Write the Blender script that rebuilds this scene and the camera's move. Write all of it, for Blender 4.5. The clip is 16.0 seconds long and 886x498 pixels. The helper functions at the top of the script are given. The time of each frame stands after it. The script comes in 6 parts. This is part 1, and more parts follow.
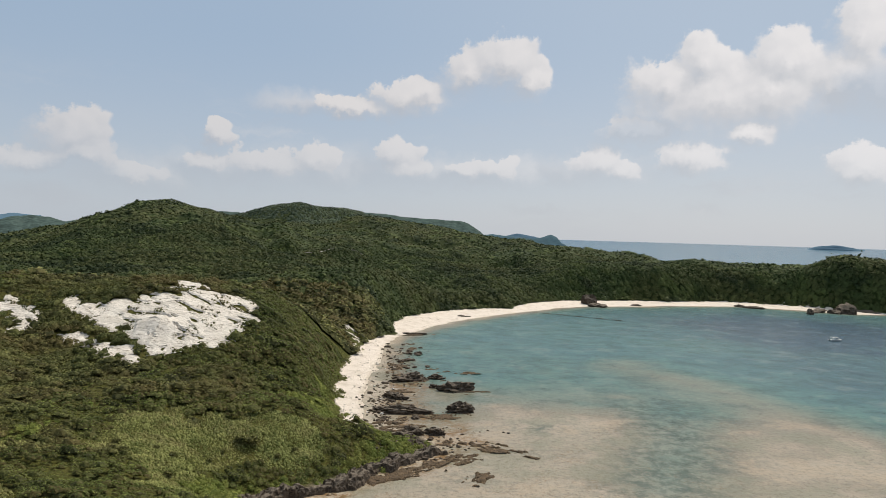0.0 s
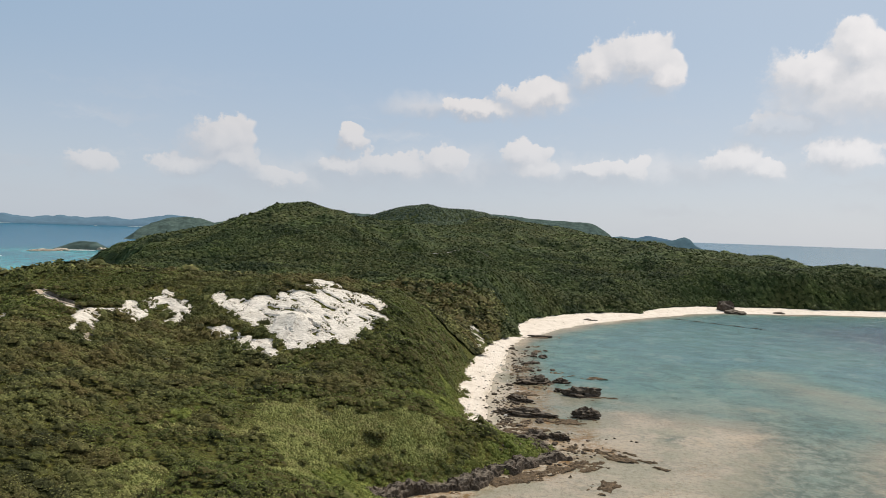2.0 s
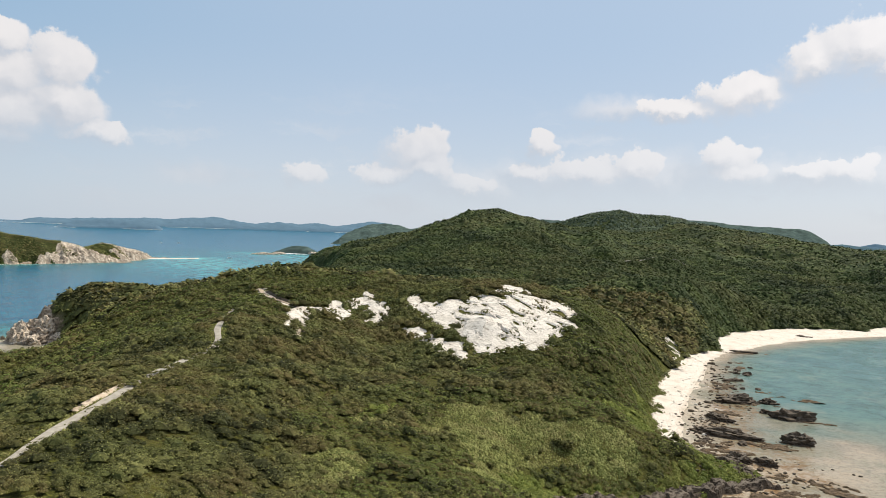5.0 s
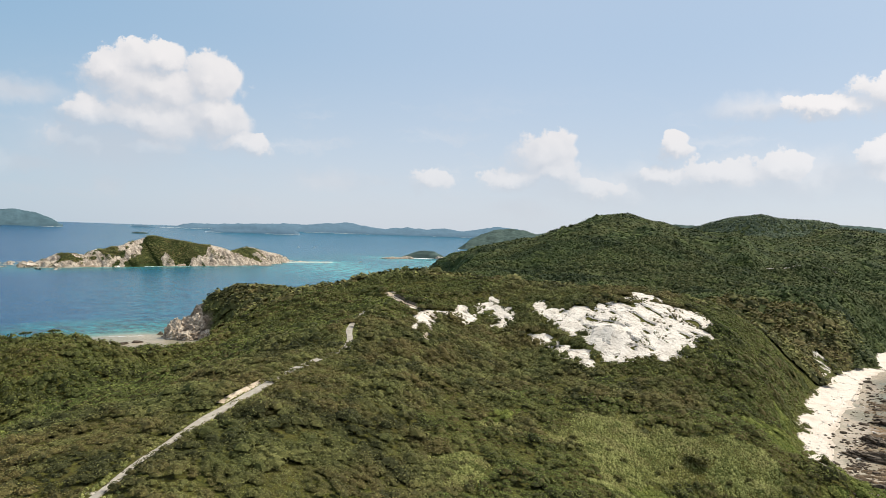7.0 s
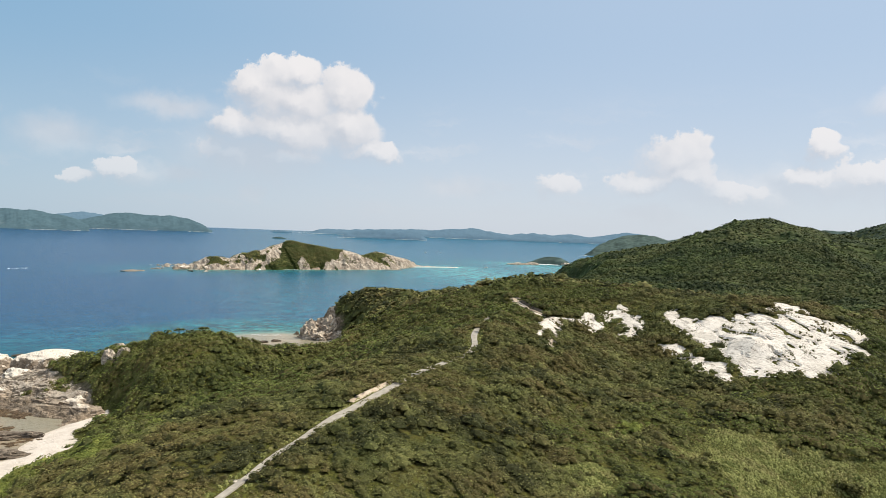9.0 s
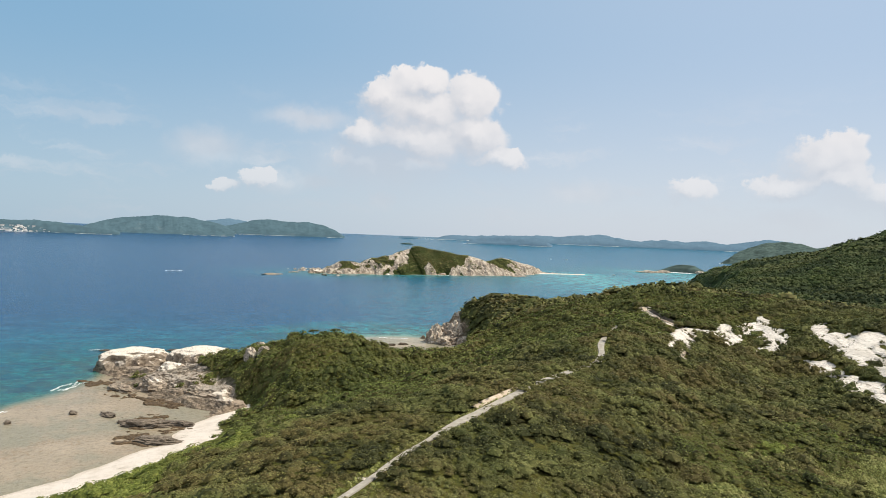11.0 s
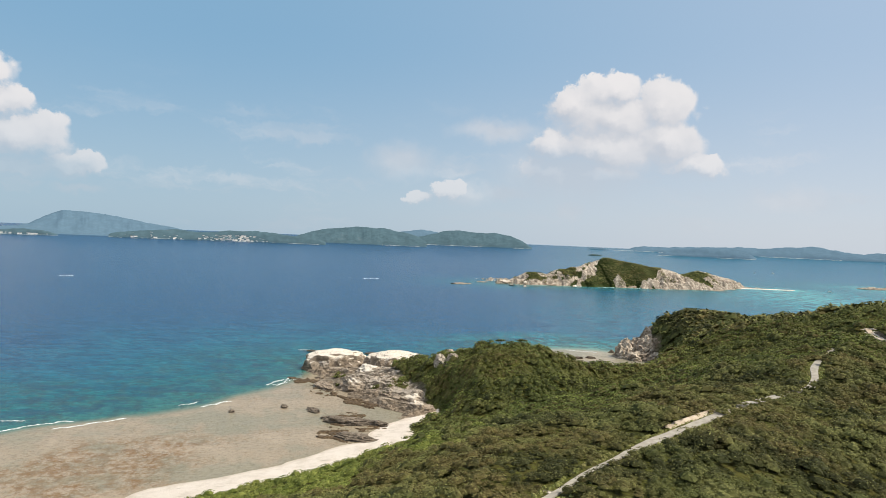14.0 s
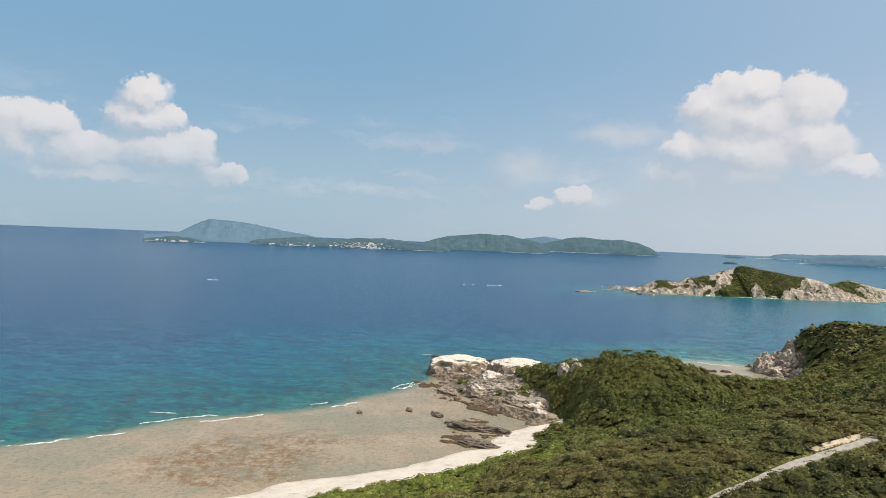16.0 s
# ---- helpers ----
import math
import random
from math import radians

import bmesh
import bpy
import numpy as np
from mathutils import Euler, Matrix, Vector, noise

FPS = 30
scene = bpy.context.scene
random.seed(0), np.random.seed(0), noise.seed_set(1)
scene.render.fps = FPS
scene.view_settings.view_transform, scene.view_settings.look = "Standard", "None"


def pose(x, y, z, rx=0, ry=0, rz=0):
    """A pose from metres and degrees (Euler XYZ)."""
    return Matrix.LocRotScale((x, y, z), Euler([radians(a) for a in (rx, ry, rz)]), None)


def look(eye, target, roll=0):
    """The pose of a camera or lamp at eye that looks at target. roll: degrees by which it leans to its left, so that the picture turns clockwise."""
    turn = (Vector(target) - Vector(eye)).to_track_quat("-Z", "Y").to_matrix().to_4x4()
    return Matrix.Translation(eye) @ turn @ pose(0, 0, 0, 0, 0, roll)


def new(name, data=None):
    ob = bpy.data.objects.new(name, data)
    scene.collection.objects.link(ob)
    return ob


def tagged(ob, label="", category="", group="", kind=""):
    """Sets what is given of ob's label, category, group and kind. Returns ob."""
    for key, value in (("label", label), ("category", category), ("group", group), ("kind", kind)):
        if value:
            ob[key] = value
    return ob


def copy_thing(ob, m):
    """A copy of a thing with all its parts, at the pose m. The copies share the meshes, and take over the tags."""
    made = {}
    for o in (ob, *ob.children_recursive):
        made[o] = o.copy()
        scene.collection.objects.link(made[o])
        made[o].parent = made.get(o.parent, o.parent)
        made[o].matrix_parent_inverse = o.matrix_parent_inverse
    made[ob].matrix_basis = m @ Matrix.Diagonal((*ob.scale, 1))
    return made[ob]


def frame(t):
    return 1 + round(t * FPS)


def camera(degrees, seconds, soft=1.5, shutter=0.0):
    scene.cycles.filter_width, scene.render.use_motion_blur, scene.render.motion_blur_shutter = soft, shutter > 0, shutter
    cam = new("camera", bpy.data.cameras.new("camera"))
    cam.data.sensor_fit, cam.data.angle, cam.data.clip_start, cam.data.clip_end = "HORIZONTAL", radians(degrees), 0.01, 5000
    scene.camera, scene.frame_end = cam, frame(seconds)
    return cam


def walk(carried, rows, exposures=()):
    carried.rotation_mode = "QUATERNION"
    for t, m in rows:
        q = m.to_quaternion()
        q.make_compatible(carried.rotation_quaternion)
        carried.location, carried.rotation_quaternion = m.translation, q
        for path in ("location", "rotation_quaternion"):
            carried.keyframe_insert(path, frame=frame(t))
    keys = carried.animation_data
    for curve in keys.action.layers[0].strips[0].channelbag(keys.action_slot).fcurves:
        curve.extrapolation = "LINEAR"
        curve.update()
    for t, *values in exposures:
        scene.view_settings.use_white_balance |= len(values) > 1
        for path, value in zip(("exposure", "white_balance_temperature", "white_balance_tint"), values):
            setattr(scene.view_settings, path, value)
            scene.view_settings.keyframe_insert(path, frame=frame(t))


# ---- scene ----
cam = camera(64.88, 16.0, 0.65)

# ---- the camera hovers in one place and turns slowly to its left ----
EYE = (0, 0, 80)
# seconds, heading to the left of +y, tilt, lean
TURNS = [(0, 0.0, -1.34, 1.66), (1, 5.13, -1.46, 1.80), (2, 10.28, -1.52, 1.89), (3, 15.43, -1.54, 1.95), (4, 20.59, -1.53, 1.98),
         (5, 25.76, -1.52, 2.0), (6, 30.93, -1.49, 2.03), (7, 36.08, -1.45, 2.06), (8, 41.23, -1.41, 2.10), (9, 46.36, -1.36, 2.15),
         (10, 51.50, -1.30, 2.22), (11, 56.63, -1.24, 2.30), (12, 61.75, -1.16, 2.37), (13, 66.85, -1.07, 2.42), (14, 71.94, -0.98, 2.44),
         (15, 77.01, -0.91, 2.44), (16, 82.06, -0.83, 2.39)]


def ahead(heading, tilt, reach=100.0):
    a, b = radians(heading), radians(tilt)
    return (EYE[0] - math.sin(a) * math.cos(b) * reach, EYE[1] + math.cos(a) * math.cos(b) * reach, EYE[2] + math.sin(b) * reach)


walk(cam, [(t, look(EYE, ahead(h, p), r)) for t, h, p, r in TURNS], [(0, -0.31), (3.5, -0.08), (7, 0.06), (12.5, 0.04), (16, -0.06)])

# ---- daylight: high sun, sky and cumulus clouds ----
SUN_HEADING, SUN_HEIGHT = -22.0, 53.0
sun = new("sun", bpy.data.lights.new("sun", "SUN"))
sun.data.energy, sun.data.angle, sun.data.color = 4.6, radians(0.5), (1.0, 0.92, 0.78)
sun.matrix_world = look(ahead(SUN_HEADING, SUN_HEIGHT, 900), EYE)

# clouds: bearing to the left of +y, height over the horizon, half width, half height, all in degrees
BANK_NORTH = [(28.1, 6.4, 2.8, 2.5), (27.3, 4.9, 3.0, 1.8), (30.2, 4.3, 3.0, 1.0), (24.3, 4.0, 3.0, 1.0), (18.1, 7.2, 1.1, 1.1),
              (18.7, 5.0, 2.0, 0.9), (14.4, 5.1, 4.0, 1.3), (10.2, 5.5, 2.3, 1.3), (4.1, 6.2, 2.3, 1.4), (3.2, 5.3, 3.0, 1.0),
              (7.6, 10.0, 3.4, 0.9), (3.3, 10.9, 3.5, 1.5), (-1.7, 12.9, 2.5, 1.9), (-4.9, 13.6, 3.0, 2.3),
              (-6.8, 12.3, 2.0, 1.5), (-1.5, 5.2, 2.0, 0.7), (-4.2, 5.4, 2.5, 1.1), (-12.4, 5.9, 3.0, 1.4), (-14.1, 5.4, 2.0, 1.0),
              (-19.2, 6.3, 3.0, 1.3)]
TOWER_EAST = [(-15.2, 8.5, 3.0, 1.1), (-17.3, 11.9, 3.0, 2.5), (-20.2, 13.4, 2.5, 2.5), (-20.7, 10.9, 6.5, 3.0), (-26.0, 13.0, 3.0, 2.8), (-25.0, 11.1, 4.5, 3.0),
              (-23.5, 8.1, 2.0, 0.9), (-29.7, 11.6, 2.5, 3.0), (-30.6, 14.5, 2.5, 3.0), (-31.4, 11.1, 2.0, 2.5), (-30.9, 5.5, 2.3, 1.5)]
TOWER_WEST = [(61.6, 11.0, 2.8, 1.8), (58.6, 12.1, 2.8, 1.4), (58.8, 10.0, 5.5, 2.5), (55.0, 10.8, 2.5, 2.3), (54.5, 8.3, 2.8, 2.5),
              (59.1, 7.5, 6.0, 2.3), (63.4, 7.5, 1.8, 1.8), (63.8, 5.8, 2.5, 1.5), (59.1, 5.7, 4.0, 1.3), (52.4, 6.2, 2.8, 0.9),
              (37.4, 4.4, 1.9, 1.2)]
TOWER_SOUTH = [(112.7, 7.2, 3.5, 1.5), (114.0, 6.1, 2.5, 2.0), (109.8, 5.6, 3.0, 1.8), (105.6, 9.9, 1.8, 1.5), (105.4, 8.1, 2.8, 1.5),
               (103.7, 5.9, 4.0, 1.8), (100.4, 4.2, 2.3, 1.0), (106.4, 3.8, 6.5, 0.8), (71.6, 3.8, 1.9, 0.9), (74.1, 3.2, 1.3, 0.6)]
VEILS = [(29.6, 1.9, 2.5, 0.8), (-8.8, 5.5, 1.0, 0.5), (-20.6, 2.4, 1.5, 0.6), (67.9, 8.8, 3.0, 0.9), (70.5, 3.6, 2.0, 0.9),
         (45.5, 3.7, 3.0, 0.8), (30.2, 1.9, 2.3, 0.5), (99.5, 2.4, 1.5, 0.4), (75.6, 6.1, 2.5, 1.2), (67.7, 8.8, 2.3, 0.7),
         (67.0, 3.9, 2.0, 0.7), (61.9, 2.5, 1.0, 0.7), (-7.6, 2.1, 2.0, 0.4), (8.6, 4.9, 7.0, 1.6), (-9.0, 5.2, 7.0, 1.1), (12.0, 10.0, 3.2, 0.8), (17.0, 4.4, 8.0, 1.3), (-1.0, 4.9, 7.0, 1.2), (62.0, 5.4, 5.0, 2.2),
         (23.5, 3.7, 6.0, 1.3)]
BELLIES = [(-15.3, 8.2, 3.5, 1.3), (-31.3, 10.3, 2.5, 2.3), (59.0, 5.1, 5.0, 1.1), (103.7, 3.9, 5.5, 0.9), (53.1, 5.5, 2.0, 0.8),
           (-3.6, 11.4, 3.0, 0.7), (27.7, 3.8, 3.0, 0.8), (62.5, 6.2, 3.5, 1.6)]


class Nodes:
    """Short hand for node trees."""

    def __init__(self, tree):
        self.tree = tree
        tree.nodes.clear()

    def add(self, kind, settings=None, **sockets):
        n = self.tree.nodes.new(kind)
        for k, v in (settings or {}).items():
            setattr(n, k, v)
        for k, v in sockets.items():
            self.put(n, int(k[1:]) if k[0] == "i" and k[1:].isdigit() else k.replace("_", " "), v)
        return n

    def put(self, n, key, v):
        if isinstance(v, bpy.types.NodeSocket):
            self.tree.links.new(v, n.inputs[key])
        else:
            n.inputs[key].default_value = v

    def math(self, op, a, b=0.0, c=0.0, clamp=False):
        n = self.add("ShaderNodeMath", {"operation": op, "use_clamp": clamp}, i0=a, i1=b, i2=c)
        return n.outputs[0]

    def vec(self, op, a, b=(0, 0, 0), c=(0, 0, 0)):
        n = self.add("ShaderNodeVectorMath", {"operation": op}, i0=a, i1=b)
        if op == "MULTIPLY_ADD":
            self.put(n, 2, c)
        return n.outputs["Value"] if op in ("LENGTH", "DOT_PRODUCT") else n.outputs[0]

    def noise(self, vector, scale, detail=3.0, rough=0.55, colour=False):
        n = self.add("ShaderNodeTexNoise", None, Scale=scale, Detail=detail, Roughness=rough)
        if vector is not None:
            self.put(n, "Vector", vector)
        return n.outputs["Color" if colour else "Fac"]

    def ramp(self, fac, *stops, interpolation="LINEAR"):
        n = self.add("ShaderNodeValToRGB", None, Fac=fac)
        n.color_ramp.interpolation = interpolation
        els = n.color_ramp.elements
        while len(els) < len(stops):
            els.new(0.5)
        for e, (p, c) in zip(els, stops):
            e.position, e.color = p, (*c, 1) if len(c) == 3 else c
        return n.outputs[0]

    def range(self, v, a, b, c=0.0, d=1.0, smoothly=True):
        n = self.add("ShaderNodeMapRange", {"interpolation_type": "SMOOTHSTEP" if smoothly else "LINEAR"}, i0=v, i1=a, i2=b, i3=c, i4=d)
        return n.outputs[0]

    def mix(self, fac, a, b, how="MIX"):
        n = self.add("ShaderNodeMix", {"data_type": "RGBA", "blend_type": how}, i0=fac, i6=a, i7=b)
        return n.outputs[2]


def rgb(r, g, b):
    return (r, g, b, 1.0)


def make_world():
    world = bpy.data.worlds.new("daylight")
    scene.world = world
    world.use_nodes = True
    k = Nodes(world.node_tree)
    sky = k.add("ShaderNodeTexSky", {"sky_type": "NISHITA", "sun_disc": False, "sun_elevation": radians(SUN_HEIGHT),
                                     "sun_rotation": radians(-SUN_HEADING), "air_density": 1.0, "dust_density": 1.2, "ozone_density": 2.5})
    way = k.add("ShaderNodeTexCoord").outputs["Generated"]
    part = k.add("ShaderNodeSeparateXYZ", None, Vector=way)
    deg = 180 / math.pi
    az = k.math("MULTIPLY", k.math("ARCTAN2", k.math("MULTIPLY", part.outputs[0], -1.0), part.outputs[1]), deg)
    el = k.math("MULTIPLY", k.math("ARCSINE", part.outputs[2]), deg)
    place = k.add("ShaderNodeCombineXYZ", None, X=az, Y=el, Z=0.0).outputs[0]
    broad = k.vec("MULTIPLY", k.vec("SUBTRACT", k.noise(place, 0.5, 2.0, 0.5, True), (0.5, 0.5, 0.5)), (2.0, 1.5, 0))
    fine = k.vec("MULTIPLY", k.vec("SUBTRACT", k.noise(place, 1.3, 5.0, 0.62, True), (0.5, 0.5, 0.5)), (1.15, 1.1, 0))
    warped = k.vec("ADD", place, k.vec("ADD", broad, fine))

    def field(blobs, at):
        total = None
        for a, e, w, h in blobs:
            r = k.vec("LENGTH", k.vec("MULTIPLY_ADD", at, (1 / w, 1 / h, 0), (-a / w, -e / h, 0)))
            total = r if total is None else k.add("ShaderNodeMath", {"operation": "SMOOTH_MIN"}, i0=total, i1=r, i2=0.3).outputs[0]
        return total

    def puffs(at):
        """Rounded heads of two sizes, deepest at their middles."""
        big = k.add("ShaderNodeTexVoronoi", {"feature": "SMOOTH_F1", "voronoi_dimensions": "2D"}, Vector=at, Scale=0.34, Smoothness=0.35).outputs["Distance"]
        small = k.add("ShaderNodeTexVoronoi", {"feature": "SMOOTH_F1", "voronoi_dimensions": "2D"}, Vector=at, Scale=0.95, Smoothness=0.35).outputs["Distance"]
        return k.math("ADD", k.math("MULTIPLY", k.math("SUBTRACT", big, 0.38), 0.6), k.math("MULTIPLY", k.math("SUBTRACT", small, 0.38), 0.2))

    clouds = BANK_NORTH + TOWER_EAST + TOWER_WEST + TOWER_SOUTH
    lobes = k.vec("ADD", place, k.vec("MULTIPLY", fine, (0.9, 0.9, 0)))
    here = field(clouds, warped)
    over = field(clouds, k.vec("ADD", warped, (-0.5, 0.9, 0)))
    puff, puff_over = puffs(lobes), puffs(k.vec("ADD", lobes, (-0.35, 0.5, 0)))
    lit = k.range(k.math("ADD", k.math("SUBTRACT", over, here), k.math("MULTIPLY", k.math("SUBTRACT", puff_over, puff), 0.75)), -0.7, 0.75)
    crisp = k.range(k.math("SUBTRACT", over, here), -0.5, 0.35)
    here = k.math("ADD", here, k.math("MULTIPLY", puff, k.math("ADD", 0.5, k.math("MULTIPLY", crisp, 0.6))))
    here = k.math("ADD", here, k.math("MULTIPLY", k.math("SUBTRACT", k.noise(place, 2.6, 5.0, 0.65), 0.5), 0.42))
    body = k.range(here, k.math("SUBTRACT", 1.5, k.math("MULTIPLY", crisp, 0.44)), k.math("ADD", 0.12, k.math("MULTIPLY", crisp, 0.72)))
    veil = k.math("MULTIPLY", k.range(field(VEILS, warped), 1.7, 0.1), 0.66)
    belly = k.range(field(BELLIES, warped), 1.3, 0.3)
    haze = k.range(el, 16.0, -1.0)
    # pale haze low over the sea
    zenith = k.mix(k.range(az, 25.0, 95.0), rgb(4.55, 5.85, 7.5), rgb(2.45, 4.5, 6.5))
    rim = k.mix(k.range(az, 40.0, 100.0), rgb(6.4, 7.0, 7.8), rgb(4.2, 5.7, 6.9))
    sunward = k.range(az, 22.0, -28.0, 0.0, 0.8)
    zenith, rim = k.mix(sunward, zenith, rgb(5.9, 6.9, 8.1)), k.mix(sunward, rim, rgb(7.6, 7.9, 8.4))
    low = k.mix(haze, zenith, rim)
    air = k.mix(0.85, sky.outputs[0], low)
    # thin bright haze overhead, out of view, added to make the skylight less blue
    air = k.mix(k.range(el, 21.0, 42.0, 0.0, 0.75), air, rgb(5.7, 5.7, 5.7))
    body = k.math("MULTIPLY", body, k.math("SUBTRACT", 1.0, k.math("MULTIPLY", belly, 0.5)))
    # ragged bands of thin cloud low down
    rags = k.noise(k.vec("MULTIPLY", warped, (0.1, 0.42, 0)), 1.0, 5.0, 0.6)
    veil = k.math("MAXIMUM", veil, k.math("MULTIPLY", k.range(rags, 0.5, 0.72), k.math("MULTIPLY", k.range(el, 13.0, 3.5), 0.52)))
    lit = k.math("ADD", lit, k.math("MULTIPLY", belly, -0.55), clamp=True)
    white = k.mix(lit, k.mix(sunward, rgb(5.6, 5.85, 6.4), rgb(6.7, 6.9, 7.3)), k.mix(sunward, rgb(8.6, 8.3, 8.25), rgb(11.0, 10.6, 10.5)))
    thick = k.math("MULTIPLY", k.math("MAXIMUM", body, veil), k.range(el, -1.0, 11.0, 0.35, 0.95))
    colour = k.mix(thick, air, white)
    ground = k.range(el, -0.2, -0.6)
    colour = k.mix(ground, colour, rgb(2.2, 3.2, 4.4))
    back = k.add("ShaderNodeBackground", None, Color=colour, Strength=0.1)
    k.tree.links.new(back.outputs[0], k.add("ShaderNodeOutputWorld").inputs[0])
    # a light hand over the daylight's sampling map
    world.cycles.sampling_method, world.cycles.sample_map_resolution = "MANUAL", 512


make_world()

# ---- materials ----


def material(name):
    m = bpy.data.materials.new(name)
    m.use_nodes = True
    k = Nodes(m.node_tree)
    b = k.add("ShaderNodeBsdfPrincipled")
    k.tree.links.new(b.outputs[0], k.add("ShaderNodeOutputMaterial").inputs[0])
    k.bsdf = b
    k.where = k.add("ShaderNodeTexCoord").outputs["Object"]
    return m, k


def finish(k, colour, rough=0.9, bump=None, strength=0.5, distance=0.2, specular=0.3):
    k.put(k.bsdf, "Base Color", colour)
    k.put(k.bsdf, "Roughness", rough)
    k.put(k.bsdf, "Specular IOR Level", specular)
    if bump is not None:
        k.put(k.bsdf, "Normal", k.add("ShaderNodeBump", None, Height=bump, Strength=strength, Distance=distance).outputs[0])


def foliage(name, dark, mid, light, brown, patch=45.0, vary=0.75):
    """Evergreen scrub: hue drifts over tens of metres and from clump to clump."""
    m, k = material(name)
    one = k.add("ShaderNodeNewGeometry").outputs["Random Per Island"]
    wide = k.noise(k.where, 1 / patch, 4.0, 0.6)
    col = k.mix(k.range(wide, 0.4, 0.6), rgb(*mid), rgb(*brown))
    col = k.mix(k.range(k.noise(k.where, 1 / (patch * 0.3), 3.0), 0.5, 0.68), col, rgb(*light))
    col = k.mix(k.range(k.noise(k.vec("ADD", k.where, (300, 70, 0)), 1 / (patch * 0.55), 4.0, 0.65), 0.5, 0.64, 0.0, 0.95), col, rgb(*dark))
    col = k.mix(k.range(one, 0.0, 0.4, vary, 0.0), col, rgb(*[c * 0.8 for c in dark]))
    col = k.mix(k.range(one, 0.7, 1.0, 0.0, vary), col, rgb(*[c * 1.12 for c in light]))
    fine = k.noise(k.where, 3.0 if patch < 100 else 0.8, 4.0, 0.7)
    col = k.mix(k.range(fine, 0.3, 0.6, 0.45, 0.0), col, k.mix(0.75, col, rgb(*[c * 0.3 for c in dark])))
    finish(k, col, 0.8, fine, 0.7, 0.3, 0.12)
    return m


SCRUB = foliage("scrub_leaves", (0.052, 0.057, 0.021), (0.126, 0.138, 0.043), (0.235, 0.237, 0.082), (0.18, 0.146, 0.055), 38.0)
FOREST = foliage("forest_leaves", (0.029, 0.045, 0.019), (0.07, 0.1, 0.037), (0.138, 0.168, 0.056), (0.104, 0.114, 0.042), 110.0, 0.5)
# leaf colour shifted to blue to paint the haze before the far summit
FAR_FOREST = foliage("haze_tinted_leaves", (0.038, 0.06, 0.04), (0.075, 0.108, 0.066), (0.115, 0.15, 0.085), (0.09, 0.115, 0.07), 150.0, 0.3)
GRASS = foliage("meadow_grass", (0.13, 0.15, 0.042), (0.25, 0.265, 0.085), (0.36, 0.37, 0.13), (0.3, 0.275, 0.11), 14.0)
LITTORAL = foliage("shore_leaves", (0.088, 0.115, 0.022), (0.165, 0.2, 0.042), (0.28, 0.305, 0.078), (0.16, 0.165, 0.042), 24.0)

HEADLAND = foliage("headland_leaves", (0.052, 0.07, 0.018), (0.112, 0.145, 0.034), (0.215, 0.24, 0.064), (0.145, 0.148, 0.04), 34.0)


def ground_material():
    m, k = material("bare_ground")
    sand = k.add("ShaderNodeAttribute", {"attribute_name": "sand"}).outputs["Fac"]
    grain, stain = k.noise(k.where, 1.1, 6.0, 0.75), k.noise(k.where, 0.09, 4.0)
    wood = k.add("ShaderNodeAttribute", {"attribute_name": "wood"}).outputs["Fac"]
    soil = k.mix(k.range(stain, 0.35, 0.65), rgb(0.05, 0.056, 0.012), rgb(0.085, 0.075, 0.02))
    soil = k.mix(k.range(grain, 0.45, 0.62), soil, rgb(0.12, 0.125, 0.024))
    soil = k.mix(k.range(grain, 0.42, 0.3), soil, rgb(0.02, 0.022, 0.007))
    beach = k.mix(k.range(k.noise(k.where, 0.12, 6.0, 0.75), 0.42, 0.66), rgb(0.78, 0.7, 0.625), rgb(0.66, 0.58, 0.5))
    wrack = k.math("MULTIPLY", k.range(k.noise(k.vec("MULTIPLY", k.where, (1, 0.35, 1)), 0.25, 5.0, 0.75), 0.57, 0.65), k.range(k.noise(k.where, 0.05, 2.0), 0.4, 0.6))
    beach = k.mix(k.math("MULTIPLY", wrack, 0.6), beach, rgb(0.33, 0.27, 0.2))
    wet = k.range(k.add("ShaderNodeSeparateXYZ", None, Vector=k.where).outputs[2], 0.05, 0.25, 1.0, 0.0)
    beach = k.mix(k.math("MULTIPLY", wet, 0.4), beach, rgb(0.5, 0.41, 0.31))
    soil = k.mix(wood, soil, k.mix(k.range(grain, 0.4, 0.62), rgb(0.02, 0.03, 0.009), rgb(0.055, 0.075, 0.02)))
    bare = k.add("ShaderNodeAttribute", {"attribute_name": "rock"}).outputs["Fac"]
    slab = k.mix(k.range(k.noise(k.where, 0.5, 5.0, 0.7), 0.38, 0.62), rgb(0.3, 0.25, 0.19), rgb(0.1, 0.08, 0.06))
    soil = k.mix(bare, soil, slab)
    finish(k, k.mix(k.range(k.math("ADD", sand, k.math("ADD", k.math("MULTIPLY", k.math("SUBTRACT", grain, 0.5), 0.4), k.math("MULTIPLY", k.math("SUBTRACT", k.noise(k.where, 0.3, 4.0, 0.65), 0.5), 1.1))), 0.42, 0.56), soil, beach), 0.95, grain, 0.9, 0.8, 0.15)
    return m


